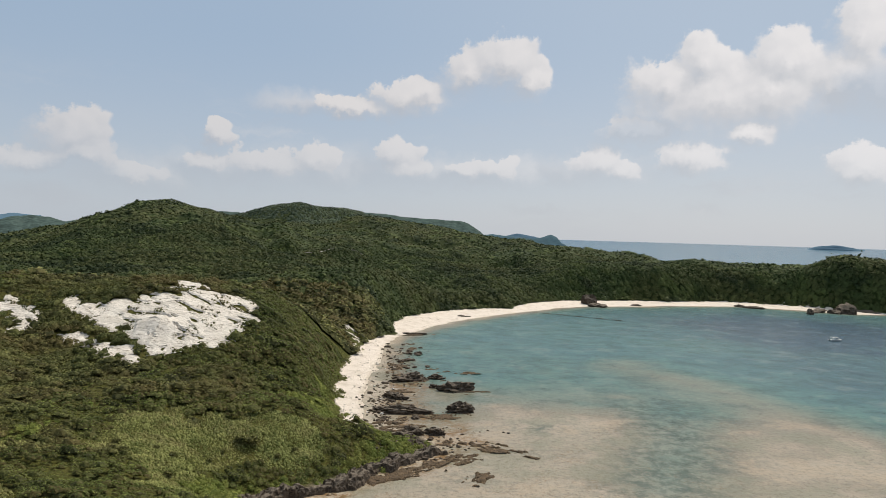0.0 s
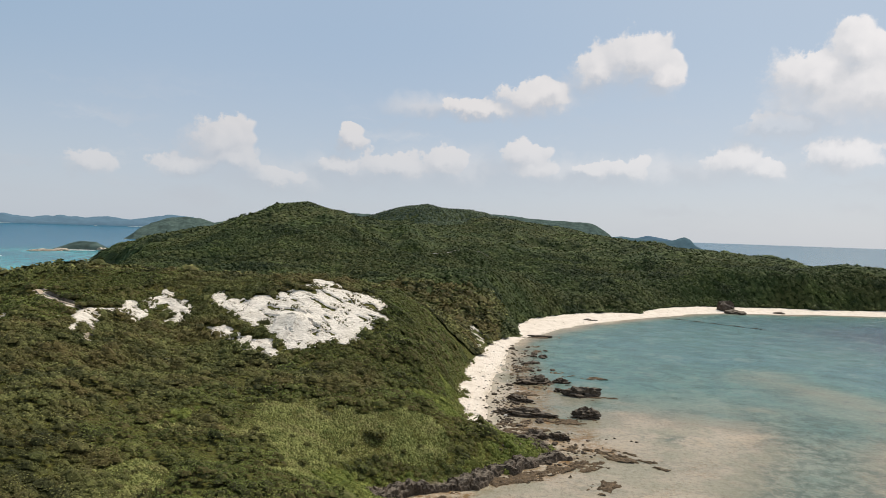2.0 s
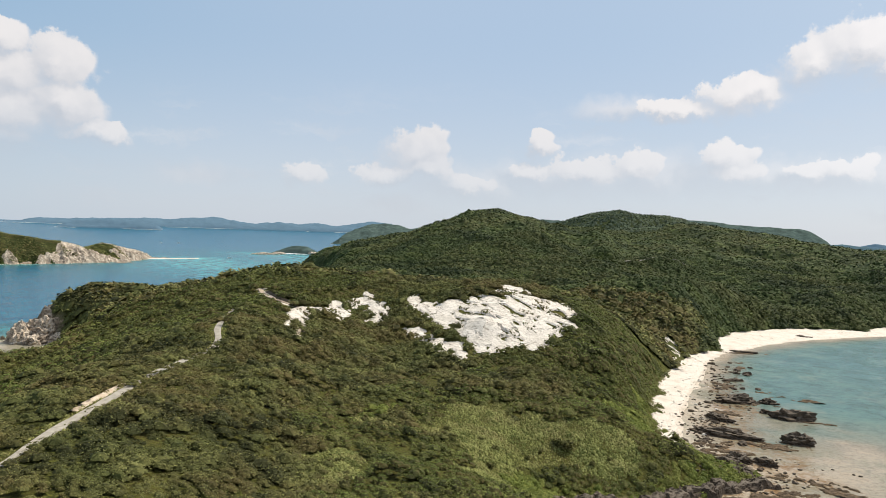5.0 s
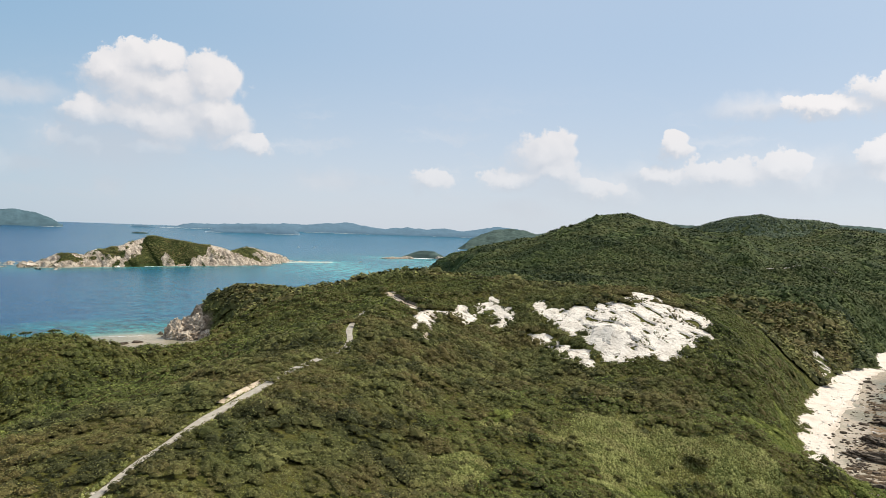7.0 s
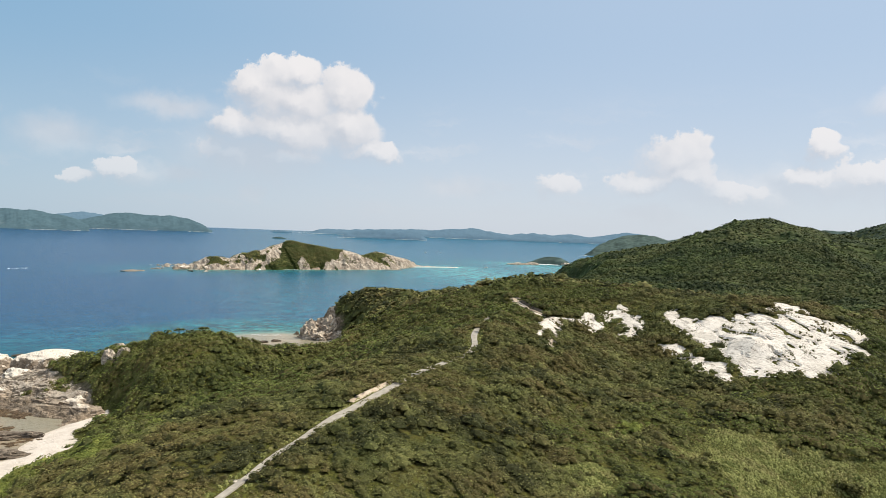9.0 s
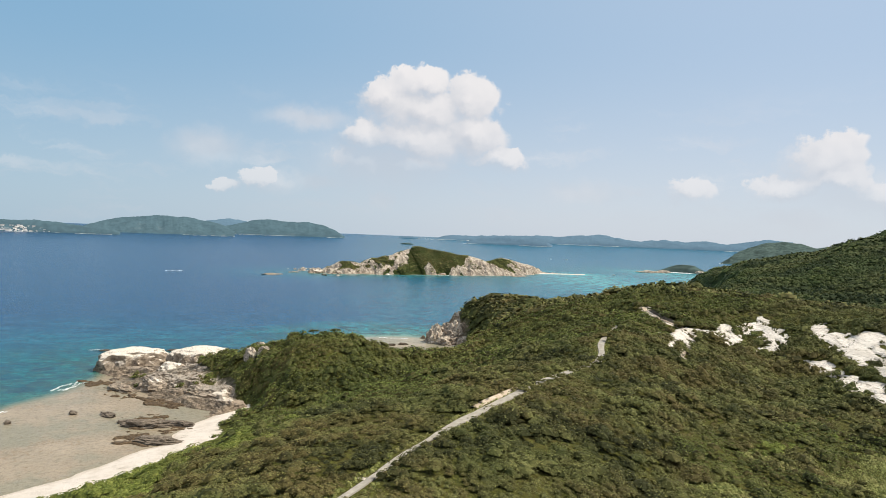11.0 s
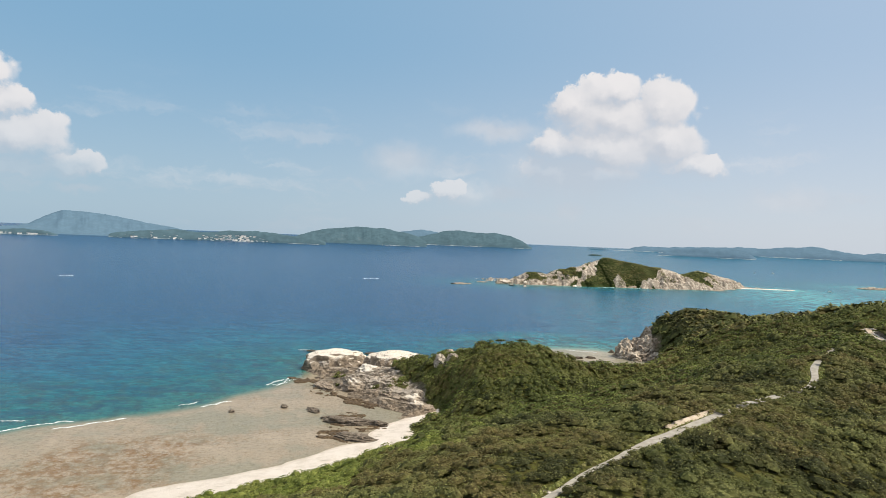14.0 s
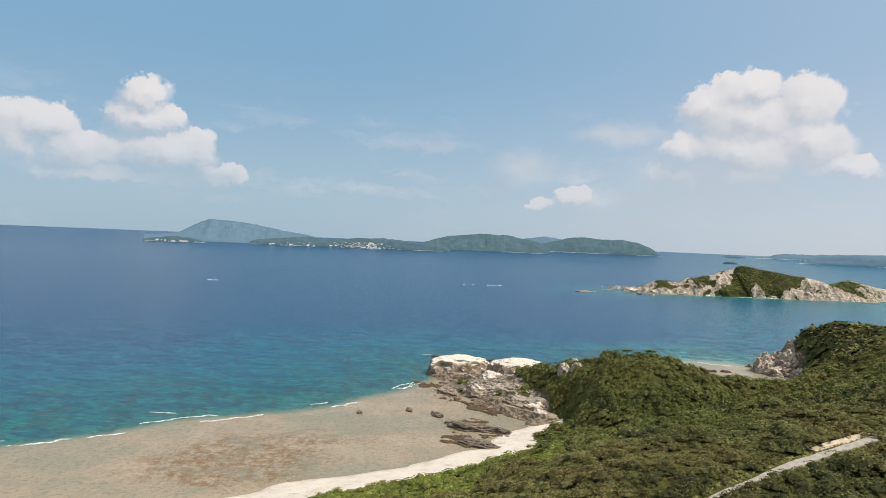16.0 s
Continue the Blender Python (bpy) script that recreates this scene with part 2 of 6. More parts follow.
def rock_material(name, pale, mid, dark, bands=0.25, size=1.0, lichen=0.5, top_colour=None, low=2.2, share=0.92, cracks=0.4):
    """Weathered stone with cracks, streaks and a dark crust; high upward faces may turn paler."""
    m, k = material(name)
    w = k.vec("ADD", k.where, k.vec("MULTIPLY", k.noise(k.where, 0.2 / size, 3.0, 0.5, True), (6 * size, 6 * size, 6 * size)))
    big, small = k.noise(w, 0.16 / size, 4.0), k.noise(k.where, 1.4 / size, 5.0, 0.7)
    crack = k.add("ShaderNodeTexVoronoi", {"feature": "DISTANCE_TO_EDGE"}, Vector=w, Scale=0.22 / size).outputs["Distance"]
    streak = k.noise(k.vec("MULTIPLY", w, (0.25, 1.0, 1.2)), 0.8 / size, 4.0, 0.65)
    col = k.mix(k.range(big, 0.35, 0.6), rgb(*pale), rgb(*mid))
    col = k.mix(k.math("MULTIPLY", k.range(streak, 0.52, 0.68), lichen), col, rgb(*dark))
    if top_colour:
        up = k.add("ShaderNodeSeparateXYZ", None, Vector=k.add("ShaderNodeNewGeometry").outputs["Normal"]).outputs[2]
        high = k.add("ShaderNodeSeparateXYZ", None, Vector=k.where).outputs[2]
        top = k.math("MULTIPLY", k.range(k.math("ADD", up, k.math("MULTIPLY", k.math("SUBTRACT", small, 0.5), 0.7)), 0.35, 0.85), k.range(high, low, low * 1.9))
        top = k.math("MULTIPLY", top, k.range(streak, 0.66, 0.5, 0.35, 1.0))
    col = k.mix(k.range(crack, 0.0, 0.05, cracks, 0.0), col, rgb(*dark))
    col = k.mix(k.range(small, 0.4, 0.75, 0.0, 0.35), col, rgb(*mid))
    if top_colour:
        col = k.mix(k.math("MULTIPLY", top, share), col, rgb(*top_colour))
    finish(k, col, 0.9, k.math("ADD", small, k.math("ADD", k.math("MULTIPLY", k.range(crack, 0, 0.1), 0.6), k.math("MULTIPLY", streak, bands))), 0.9, 0.5 * size)
    return m


# darker copies of the leaf colours, for the shade inside the crowns
SCRUB_SHADED = foliage("scrub_shade", (0.037, 0.041, 0.015), (0.088, 0.098, 0.031), (0.155, 0.157, 0.053), (0.124, 0.101, 0.037), 38.0, 0.2)
FOREST_SHADED = foliage("forest_shade", (0.031, 0.047, 0.019), (0.06, 0.086, 0.029), (0.1, 0.128, 0.04), (0.085, 0.094, 0.033), 110.0, 0.2)
GROUND = ground_material()


def pale_rock():
    """Bleached rock, fluted down the slope, with thin dark seams and grey crust."""
    m, k = material("pale_weathered_rock")
    slope = k.add("ShaderNodeMapping", None, Vector=k.where, Rotation=(0, 0, radians(28.6)), Scale=(0.22, 1.0, 0.6)).outputs[0]
    w = k.vec("ADD", slope, k.vec("MULTIPLY", k.noise(k.where, 0.15, 3.0, 0.5, True), (1.5, 3.0, 0)))
    flute, crust = k.noise(w, 0.55, 5.0, 0.7), k.noise(k.where, 0.12, 5.0, 0.65)
    grain = k.noise(k.where, 1.8, 5.0, 0.75)
    col = k.mix(k.range(crust, 0.42, 0.66), rgb(0.8, 0.745, 0.68), rgb(0.66, 0.605, 0.54))
    col = k.mix(k.range(flute, 0.56, 0.66, 0.0, 0.5), col, rgb(0.4, 0.34, 0.28))
    col = k.mix(k.range(k.noise(w, 1.3, 4.0, 0.7), 0.56, 0.63, 0.0, 0.85), col, rgb(0.14, 0.115, 0.08))
    for size, thin, strength in ((0.3, 0.012, 0.9), (0.8, 0.02, 0.7)):
        seam = k.math("ABSOLUTE", k.math("SUBTRACT", k.noise(w, size, 4.0, 0.6), 0.5))
        col = k.mix(k.range(seam, 0.0, thin, strength, 0.0), col, rgb(0.2, 0.165, 0.125))
    col = k.mix(k.range(grain, 0.35, 0.7, 0.0, 0.3), col, rgb(0.6, 0.54, 0.47))
    finish(k, col, 0.9, k.math("ADD", grain, k.math("MULTIPLY", flute, 1.2)), 0.5, 0.4)
    return m


PALE_ROCK = pale_rock()
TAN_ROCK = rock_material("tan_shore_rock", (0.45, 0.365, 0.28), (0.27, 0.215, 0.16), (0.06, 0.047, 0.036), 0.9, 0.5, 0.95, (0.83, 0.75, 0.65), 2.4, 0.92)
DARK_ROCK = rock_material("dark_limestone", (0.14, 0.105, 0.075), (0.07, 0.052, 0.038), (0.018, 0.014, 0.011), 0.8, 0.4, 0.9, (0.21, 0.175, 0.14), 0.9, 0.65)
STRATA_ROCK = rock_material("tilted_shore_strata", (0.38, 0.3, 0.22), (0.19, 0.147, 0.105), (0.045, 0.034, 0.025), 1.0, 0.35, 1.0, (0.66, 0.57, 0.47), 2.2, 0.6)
GREY_ROCK = rock_material("grey_brown_reef_ridge", (0.27, 0.22, 0.17), (0.145, 0.115, 0.088), (0.035, 0.028, 0.022), 1.0, 0.35, 1.0)
BUFF_ROCK = rock_material("buff_islet_rock", (0.67, 0.58, 0.475), (0.33, 0.27, 0.215), (0.07, 0.056, 0.043), 0.8, 1.0, 1.0, None, 2.2, 0.9, 0.6)
REEF_ROCK = rock_material("brown_reef_rock", (0.15, 0.1, 0.055), (0.08, 0.054, 0.031), (0.04, 0.028, 0.018), 0.8, 0.25, 1.0)


def plain(name, colour, rough=0.6, spread=0.12, size=2.0, metal=0.0):
    m, k = material(name)
    n = k.noise(k.where, size, 4.0, 0.6)
    finish(k, k.mix(k.range(n, 0.3, 0.7), rgb(*[c * (1 - spread) for c in colour]), rgb(*[min(1, c * (1 + spread)) for c in colour])), rough, n, 0.2, 0.05)
    k.put(k.bsdf, "Metallic", metal)
    return m


ROAD = plain("worn_concrete_road", (0.36, 0.33, 0.285), 0.9, 0.18, 0.6)
CUT = rock_material("pale_road_cutting", (0.7, 0.6, 0.49), (0.56, 0.45, 0.34), (0.3, 0.23, 0.16), 0.3, 0.5, 0.4)
FOAM = plain("white_sea_foam", (0.7, 0.73, 0.73), 0.8, 0.2, 1.0)
HULL = plain("white_boat_paint", (0.78, 0.78, 0.76), 0.35, 0.04)
HULL_DARK = plain("dark_boat_trim", (0.04, 0.05, 0.07), 0.4, 0.1)
WALLS = plain("pale_house_wall", (0.8, 0.78, 0.75), 0.8, 0.1)
ROOFS = plain("weathered_roof", (0.5, 0.47, 0.45), 0.8, 0.2)
BARK = plain("grey_bark", (0.12, 0.1, 0.08), 0.9, 0.3, 5.0)


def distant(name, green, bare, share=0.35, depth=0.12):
    """Far wooded slopes, the haze of kilometres of sea air painted into their colour."""
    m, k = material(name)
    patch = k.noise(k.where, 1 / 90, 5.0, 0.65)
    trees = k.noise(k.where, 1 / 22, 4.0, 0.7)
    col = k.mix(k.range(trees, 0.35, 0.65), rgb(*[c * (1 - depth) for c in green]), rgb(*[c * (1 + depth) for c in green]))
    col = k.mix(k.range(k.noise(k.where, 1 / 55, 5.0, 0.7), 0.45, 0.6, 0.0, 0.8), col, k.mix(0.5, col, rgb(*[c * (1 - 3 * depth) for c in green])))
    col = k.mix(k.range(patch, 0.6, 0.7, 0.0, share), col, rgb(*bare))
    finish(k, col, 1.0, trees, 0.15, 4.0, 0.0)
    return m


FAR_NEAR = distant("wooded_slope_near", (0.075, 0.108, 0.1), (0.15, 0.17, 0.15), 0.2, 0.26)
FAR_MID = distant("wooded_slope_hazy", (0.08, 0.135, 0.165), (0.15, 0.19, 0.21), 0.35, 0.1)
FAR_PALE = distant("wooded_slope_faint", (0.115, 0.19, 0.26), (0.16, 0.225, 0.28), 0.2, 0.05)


def water_material():
    m, k = material("sea_water")
    depth = k.add("ShaderNodeAttribute", {"attribute_name": "depth"}).outputs["Fac"]
    weed = k.add("ShaderNodeAttribute", {"attribute_name": "reef"}).outputs["Fac"]
    drift = k.noise(k.where, 0.022, 5.0, 0.6)
    d = k.math("ADD", depth, k.math("MULTIPLY", k.math("SUBTRACT", drift, 0.5), k.math("MULTIPLY", depth, 0.9)))
    lagoon = k.add("ShaderNodeAttribute", {"attribute_name": "lagoon"}).outputs["Fac"]
    strait = k.add("ShaderNodeAttribute", {"attribute_name": "strait"}).outputs["Fac"]
    f = k.math("DIVIDE", d, 30.0)
    col = k.ramp(f, (0.0, (0.37, 0.295, 0.21)), (0.018, (0.325, 0.265, 0.19)), (0.05, (0.19, 0.21, 0.155)), (0.10, (0.035, 0.155, 0.13)),
                 (0.2, (0.012, 0.137, 0.138)), (0.42, (0.012, 0.118, 0.182)), (0.7, (0.013, 0.078, 0.168)), (1.0, (0.016, 0.068, 0.162)))
    bay = k.ramp(f, (0.0, (0.56, 0.48, 0.38)), (0.018, (0.275, 0.235, 0.182)), (0.06, (0.165, 0.21, 0.175)), (0.13, (0.115, 0.21, 0.185)), (0.25, (0.1, 0.19, 0.185)), (0.5, (0.06, 0.1, 0.13)), (1.0, (0.05, 0.085, 0.12)))
    bright = k.ramp(f, (0.0, (0.5, 0.47, 0.38)), (0.06, (0.14, 0.47, 0.45)), (0.16, (0.05, 0.36, 0.4)), (0.4, (0.02, 0.17, 0.26)), (1.0, (0.013, 0.08, 0.18)))
    col = k.mix(strait, k.mix(lagoon, col, bay), bright)
    level = k.vec("MULTIPLY", k.where, (1, 1, 0))
    mottle = k.noise(level, 0.75, 6.0, 0.8)
    blot = k.math("MULTIPLY", k.range(mottle, 0.49, 0.58), k.range(k.math("ADD", k.noise(level, 0.09, 5.0, 0.65), k.range(weed, 0.8, 1.0, 0.0, 0.035)), 0.49, 0.57))
    col = k.mix(k.math("MULTIPLY", k.math("MULTIPLY", blot, weed), 0.9), col, rgb(0.19, 0.105, 0.038))
    algae = k.math("MULTIPLY", k.range(weed, 0.5, 0.95), k.range(k.noise(k.vec("ADD", level, (9, 77, 0)), 0.22, 7.0, 0.8), 0.42, 0.58))
    col = k.mix(k.math("MULTIPLY", algae, 0.95), col, rgb(0.21, 0.12, 0.05))
    bed = k.add("ShaderNodeAttribute", {"attribute_name": "weedbed"}).outputs["Fac"]
    tuft = k.math("MULTIPLY", k.range(k.noise(k.vec("ADD", level, (55, 31, 0)), 0.16, 8.0, 0.75), 0.42, 0.58), k.range(k.noise(k.vec("ADD", level, (5, 310, 0)), 0.035, 4.0, 0.6), 0.28, 0.48))
    col = k.mix(k.math("MULTIPLY", k.math("MULTIPLY", bed, tuft), 0.85), col, rgb(0.07, 0.1, 0.082))
    slick = k.math("MULTIPLY", k.range(k.noise(k.vec("ADD", level, (90, 40, 0)), 0.045, 6.0, 0.7), 0.5, 0.66), weed)
    col = k.mix(k.math("MULTIPLY", slick, 0.3), col, rgb(0.17, 0.185, 0.135))
    pale = k.math("MULTIPLY", k.range(k.noise(level, 0.06, 5.0, 0.7), 0.55, 0.7), weed)
    col = k.mix(k.math("MULTIPLY", pale, 0.4), col, rgb(0.26, 0.29, 0.24))
    head = k.math("MULTIPLY", k.range(k.noise(k.vec("MULTIPLY", level, (0.55, 1.0, 0)), 0.07, 8.0, 0.8), 0.47, 0.57), k.math("MULTIPLY", k.range(depth, 1.3, 3.0), k.range(depth, 13.0, 6.0)))
    col = k.mix(k.math("MULTIPLY", head, k.range(lagoon, 0.2, 0.8, 0.85, 0.3)), col, rgb(0.035, 0.085, 0.07))
    # patches of weed and coral sand across the bay, water ripples shaded in colour
    bottom = k.noise(k.vec("ADD", level, (210, 33, 0)), 0.045, 9.0, 0.72)
    in_bay = k.math("MULTIPLY", lagoon, k.range(depth, 0.3, 1.2))
    col = k.mix(k.math("MULTIPLY", k.range(bottom, 0.5, 0.62, 0.0, 0.6), in_bay), col, k.mix(0.6, col, rgb(0.045, 0.08, 0.075)))
    col = k.mix(k.math("MULTIPLY", k.range(bottom, 0.48, 0.36, 0.0, 0.55), in_bay), col, k.mix(0.5, col, rgb(0.3, 0.32, 0.27)))
    lace = k.noise(k.vec("MULTIPLY", level, (0.45, 1.0, 0)), 0.5, 6.0, 0.8)
    col = k.mix(k.math("MULTIPLY", k.range(lace, 0.5, 0.62, 0.0, 0.5), lagoon), col, k.mix(0.5, col, rgb(0.06, 0.09, 0.085)))
    # broad sheen of the open water, painted as a drift to blue
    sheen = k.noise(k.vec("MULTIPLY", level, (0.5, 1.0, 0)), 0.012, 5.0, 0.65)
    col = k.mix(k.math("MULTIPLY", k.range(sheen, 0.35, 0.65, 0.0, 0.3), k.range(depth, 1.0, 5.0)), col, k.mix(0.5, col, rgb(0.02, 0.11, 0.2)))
    # wind ruffles with their shading in the colour: short steps downwind, long crests across
    part = k.add("ShaderNodeSeparateXYZ", None, Vector=level)
    downwind = k.math("ADD", k.math("MULTIPLY", part.outputs[0], -0.97), k.math("MULTIPLY", part.outputs[1], 0.26))
    crest = k.math("ADD", k.math("MULTIPLY", part.outputs[0], 0.26), k.math("MULTIPLY", part.outputs[1], 0.97))
    swell = k.add("ShaderNodeCombineXYZ", None, X=downwind, Y=k.math("MULTIPLY", crest, 0.4), Z=0.0).outputs[0]
    open_water = k.math("MULTIPLY", k.range(depth, 1.0, 5.0), k.math("SUBTRACT", 1.0, k.math("MULTIPLY", lagoon, 0.8)))
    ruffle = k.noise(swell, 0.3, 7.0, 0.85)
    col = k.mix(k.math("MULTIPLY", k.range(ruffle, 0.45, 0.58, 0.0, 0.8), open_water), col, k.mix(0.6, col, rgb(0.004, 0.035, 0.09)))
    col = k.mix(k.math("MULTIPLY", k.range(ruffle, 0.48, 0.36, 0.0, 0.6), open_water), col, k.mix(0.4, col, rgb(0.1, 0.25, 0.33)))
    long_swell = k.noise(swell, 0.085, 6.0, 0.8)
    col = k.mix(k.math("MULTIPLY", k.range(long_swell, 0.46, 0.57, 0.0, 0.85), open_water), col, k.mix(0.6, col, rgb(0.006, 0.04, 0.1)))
    zone = k.noise(k.vec("ADD", level, (17, 140, 0)), 0.03, 5.0, 0.65)
    col = k.mix(k.math("MULTIPLY", k.range(zone, 0.46, 0.6, 0.0, 0.6), k.range(depth, 1.4, 0.5)), col, rgb(0.23, 0.225, 0.165))
    col = k.mix(k.math("MULTIPLY", k.range(zone, 0.46, 0.36, 0.0, 0.5), k.range(depth, 1.4, 0.5)), col, rgb(0.41, 0.33, 0.24))
    fleck = k.noise(k.vec("MULTIPLY", level, (1.0, 0.8, 0)), 0.55, 8.0, 0.85)
    col = k.mix(k.math("MULTIPLY", k.range(fleck, 0.5, 0.6, 0.0, 0.7), k.range(depth, 4.5, 0.6)), col, k.mix(0.5, col, rgb(0.07, 0.06, 0.04)))
    col = k.mix(k.math("MULTIPLY", k.range(fleck, 0.46, 0.36, 0.0, 0.35), k.range(depth, 6.0, 0.6)), col, k.mix(0.5, col, rgb(0.5, 0.46, 0.38)))
    wave = k.noise(k.vec("MULTIPLY", k.where, (1.0, 0.55, 1)), 0.16, 4.0, 0.6)
    chop = k.noise(k.where, 0.9, 4.0, 0.65)
    lee = k.add("ShaderNodeAttribute", {"attribute_name": "lee"}).outputs["Fac"]
    height = k.math("MULTIPLY", k.math("ADD", wave, k.math("MULTIPLY", chop, 0.4)), k.math("SUBTRACT", 1.0, k.math("MULTIPLY", lee, 0.8)))
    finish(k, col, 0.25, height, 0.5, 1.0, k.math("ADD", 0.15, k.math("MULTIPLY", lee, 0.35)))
    k.put(k.bsdf, "IOR", 1.33)
    return m


WATER = water_material()


# ---- shape of the land: shoreline and crest lines in metres ----
SHORE_EAST = [(-30, 185), (-50, 204), (-36, 211), (-24, 223), (-14, 236), (-1, 253), (-6, 270), (-19, 276), (-32, 291), (-37, 331),
              (-37, 376), (-37, 426), (-39, 485), (-32, 526), (-10, 584), (26, 650), (68, 701), (138, 778), (168, 798), (210, 810),
              (284, 837), (358, 850), (428, 825), (464, 794), (510, 800), (640, 770)]
SHORE_BACK = [(780, 850), (820, 980), (700, 1150), (450, 1190), (250, 1330), (150, 1620), (0, 1950), (-300, 2150), (-700, 2150),
              (-980, 1900), (-950, 1500), (-900, 1250), (-815, 1050), (-700, 960), (-600, 860), (-520, 700), (-440, 600), (-450, 480),
              (-490, 400), (-480, 330), (-440, 276), (-412, 283)]
SHORE_WEST = [(-375, 250), (-372, 215), (-385, 170), (-392, 120), (-400, 62), (-364, 52), (-345, 66), (-325, 80), (-300, 88),
              (-282, 68), (-264, 61), (-255, 42), (-240, 20), (-230, 1), (-223, -17), (-213, -30), (-194, -60), (-180, -150), (-140, -260), (0, -280),
              (120, -200), (130, -60), (90, 60), (20, 140)]
REEF_EDGE = [(-230, -330), (-255, -200), (-264, -118), (-272, -102), (-279, -85), (-296, -62), (-307, -36), (-328, 0), (-371, 41), (-400, 62)]

CREST_WEST = [(-421, 279, 23), (-420, 298, 31), (-407, 324, 32), (-376, 329, 32), (-356, 337, 34), (-334, 337, 39), (-305, 345, 47),
              (-276, 356, 51), (-243, 367, 49), (-208, 376, 47), (-182, 384, 47), (-155, 391, 48), (-134, 393, 47), (-113, 394, 42),
              (-92, 394, 39), (-75, 393, 35)]
CREST_HEAD = [(-301, 215, 15), (-312, 196, 14), (-319, 166, 16), (-313, 156, 25), (-310, 139, 28), (-310, 127, 28), (-312, 108, 27),
              (-310, 98, 23), (-308, 86, 21), (-301, 74, 16)]
CREST_ROAD = [(-60, -60, 30), (-120, 60, 31), (-149, 103, 31), (-167, 140, 31), (-184, 172, 31), (-195, 204, 31), (-206, 222, 35), (-255, 302, 39)]
CREST_PEAK = [(-801, 1055, 11), (-793, 1068, 25), (-755, 1083, 38), (-708, 1102, 46), (-668, 1115, 63), (-627, 1127, 71), (-587, 1137, 77),
              (-547, 1146, 93), (-506, 1154, 115), (-456, 1164, 120), (-431, 1184, 111), (-404, 1236, 99), (-362, 1352, 83)]
CREST_INLAND = [(-599, 1960, 94), (-545, 1924, 115), (-455, 1896, 141), (-385, 1861, 148), (-340, 1869, 138), (-268, 1881, 137),
                (-213, 1838, 118)]
CREST_EAST = [(-196, 1487, 102), (-173, 1470, 112), (-98, 1397, 98), (-27, 1300, 75), (46, 1249, 78), (111, 1195, 67), (198, 1133, 58),
              (257, 1070, 52), (299, 1038, 45), (334, 1016, 45), (361, 997, 50), (398, 971, 46), (442, 930, 45), (461, 910, 45),
              (476, 880, 59), (502, 865, 64), (537, 843, 59), (588, 809, 55), (720, 870, 50)]
CREST_SPUR = [(-127, 586, 37), (-103, 616, 42), (-75, 636, 44), (-39, 649, 42), (-8, 650, 34), (18, 640, 25)]
# side ridges that run down from the hills towards the bay
SPUR_KNOLL = [(-610, 1065, 60), (-570, 1010, 49), (-525, 945, 34)]
SPUR_PEAK = [(-450, 1085, 94), (-405, 1000, 70), (-350, 900, 45)]
SPUR_SADDLE = [(-290, 1200, 84), (-250, 1080, 66), (-215, 960, 46)]
SPUR_EAST = [(-85, 1290, 90), (-95, 1190, 74), (-70, 1070, 54), (-35, 960, 40)]
SPUR_BAY = [(120, 1100, 60), (115, 1010, 48), (130, 920, 30)]
# low ground inside the island, so that the valleys keep some height
CREST_LOW = [(-60, 120, 21), (-90, 220, 20), (-120, 300, 20), (-250, 470, 24), (-300, 700, 32), (-160, 900, 38), (-60, 1050, 48)]
# crest line, half width, power of the fall-off
RIDGES = [(CREST_WEST, 95, 2.0), (CREST_HEAD, 46, 2.0), (CREST_ROAD, 70, 2.0), (CREST_PEAK, 330, 1.5), (CREST_INLAND, 170, 1.7),
          (CREST_EAST, 270, 1.6), (CREST_LOW, 150, 2.0), (CREST_SPUR, 75, 2.0), (SPUR_KNOLL, 62, 1.6), (SPUR_PEAK, 75, 1.6),
          (SPUR_SADDLE, 70, 1.6), (SPUR_EAST, 75, 1.6), (SPUR_BAY, 60, 1.6)]
# sandy strips: x, y, reach, width
BEACHES = [(-42, 420, 120, 17), (-50, 330, 60, 11), (0, 660, 110, 42), (170, 830, 140, 42), (380, 870, 140, 34), (-245, 40, 80, 18), (-205, -70, 110, 17),
           (-285, 85, 30, 14), (-390, 250, 45, 26)]


def smooth(a, b, v):
    u = np.clip((v - a) / (b - a), 0, 1)
    return u * u * (3 - 2 * u)


def to_line(line, x, y, closed=False):
    """Distance from points to a polyline, and the third value of the line at the nearest place."""
    pts = np.array(line, float)
    if closed:
        pts = np.vstack([pts, pts[:1]])
    best, val = np.full(x.shape, 1e9), np.zeros(x.shape)
    for a, b in zip(pts[:-1], pts[1:]):
        d = b - a
        u = np.clip(((x - a[0]) * d[0] + (y - a[1]) * d[1]) / (d[0] ** 2 + d[1] ** 2), 0, 1)
        r = np.hypot(x - a[0] - u * d[0], y - a[1] - u * d[1])
        near = r < best
        best = np.where(near, r, best)
        if pts.shape[1] > 2:
            val = np.where(near, a[2] + u * d[2], val)
    return best, val


def inside(line, x, y):
    hit = np.zeros(x.shape, bool)
    for (ax, ay), (bx, by) in zip(line, line[1:] + line[:1]):
        if ay != by:
            hit ^= ((ay > y) != (by > y)) & (x < (bx - ax) * (y - ay) / (by - ay) + ax)
    return hit


def lattice(ix, iy, seed):
    n = (ix * 374761393 + iy * 668265263 + seed * 974634777) & 0xFFFFFFFF
    n = ((n ^ (n >> 13)) * 1274126177) & 0xFFFFFFFF
    return ((n ^ (n >> 16)) & 0xFFFF) / 32767.5 - 1


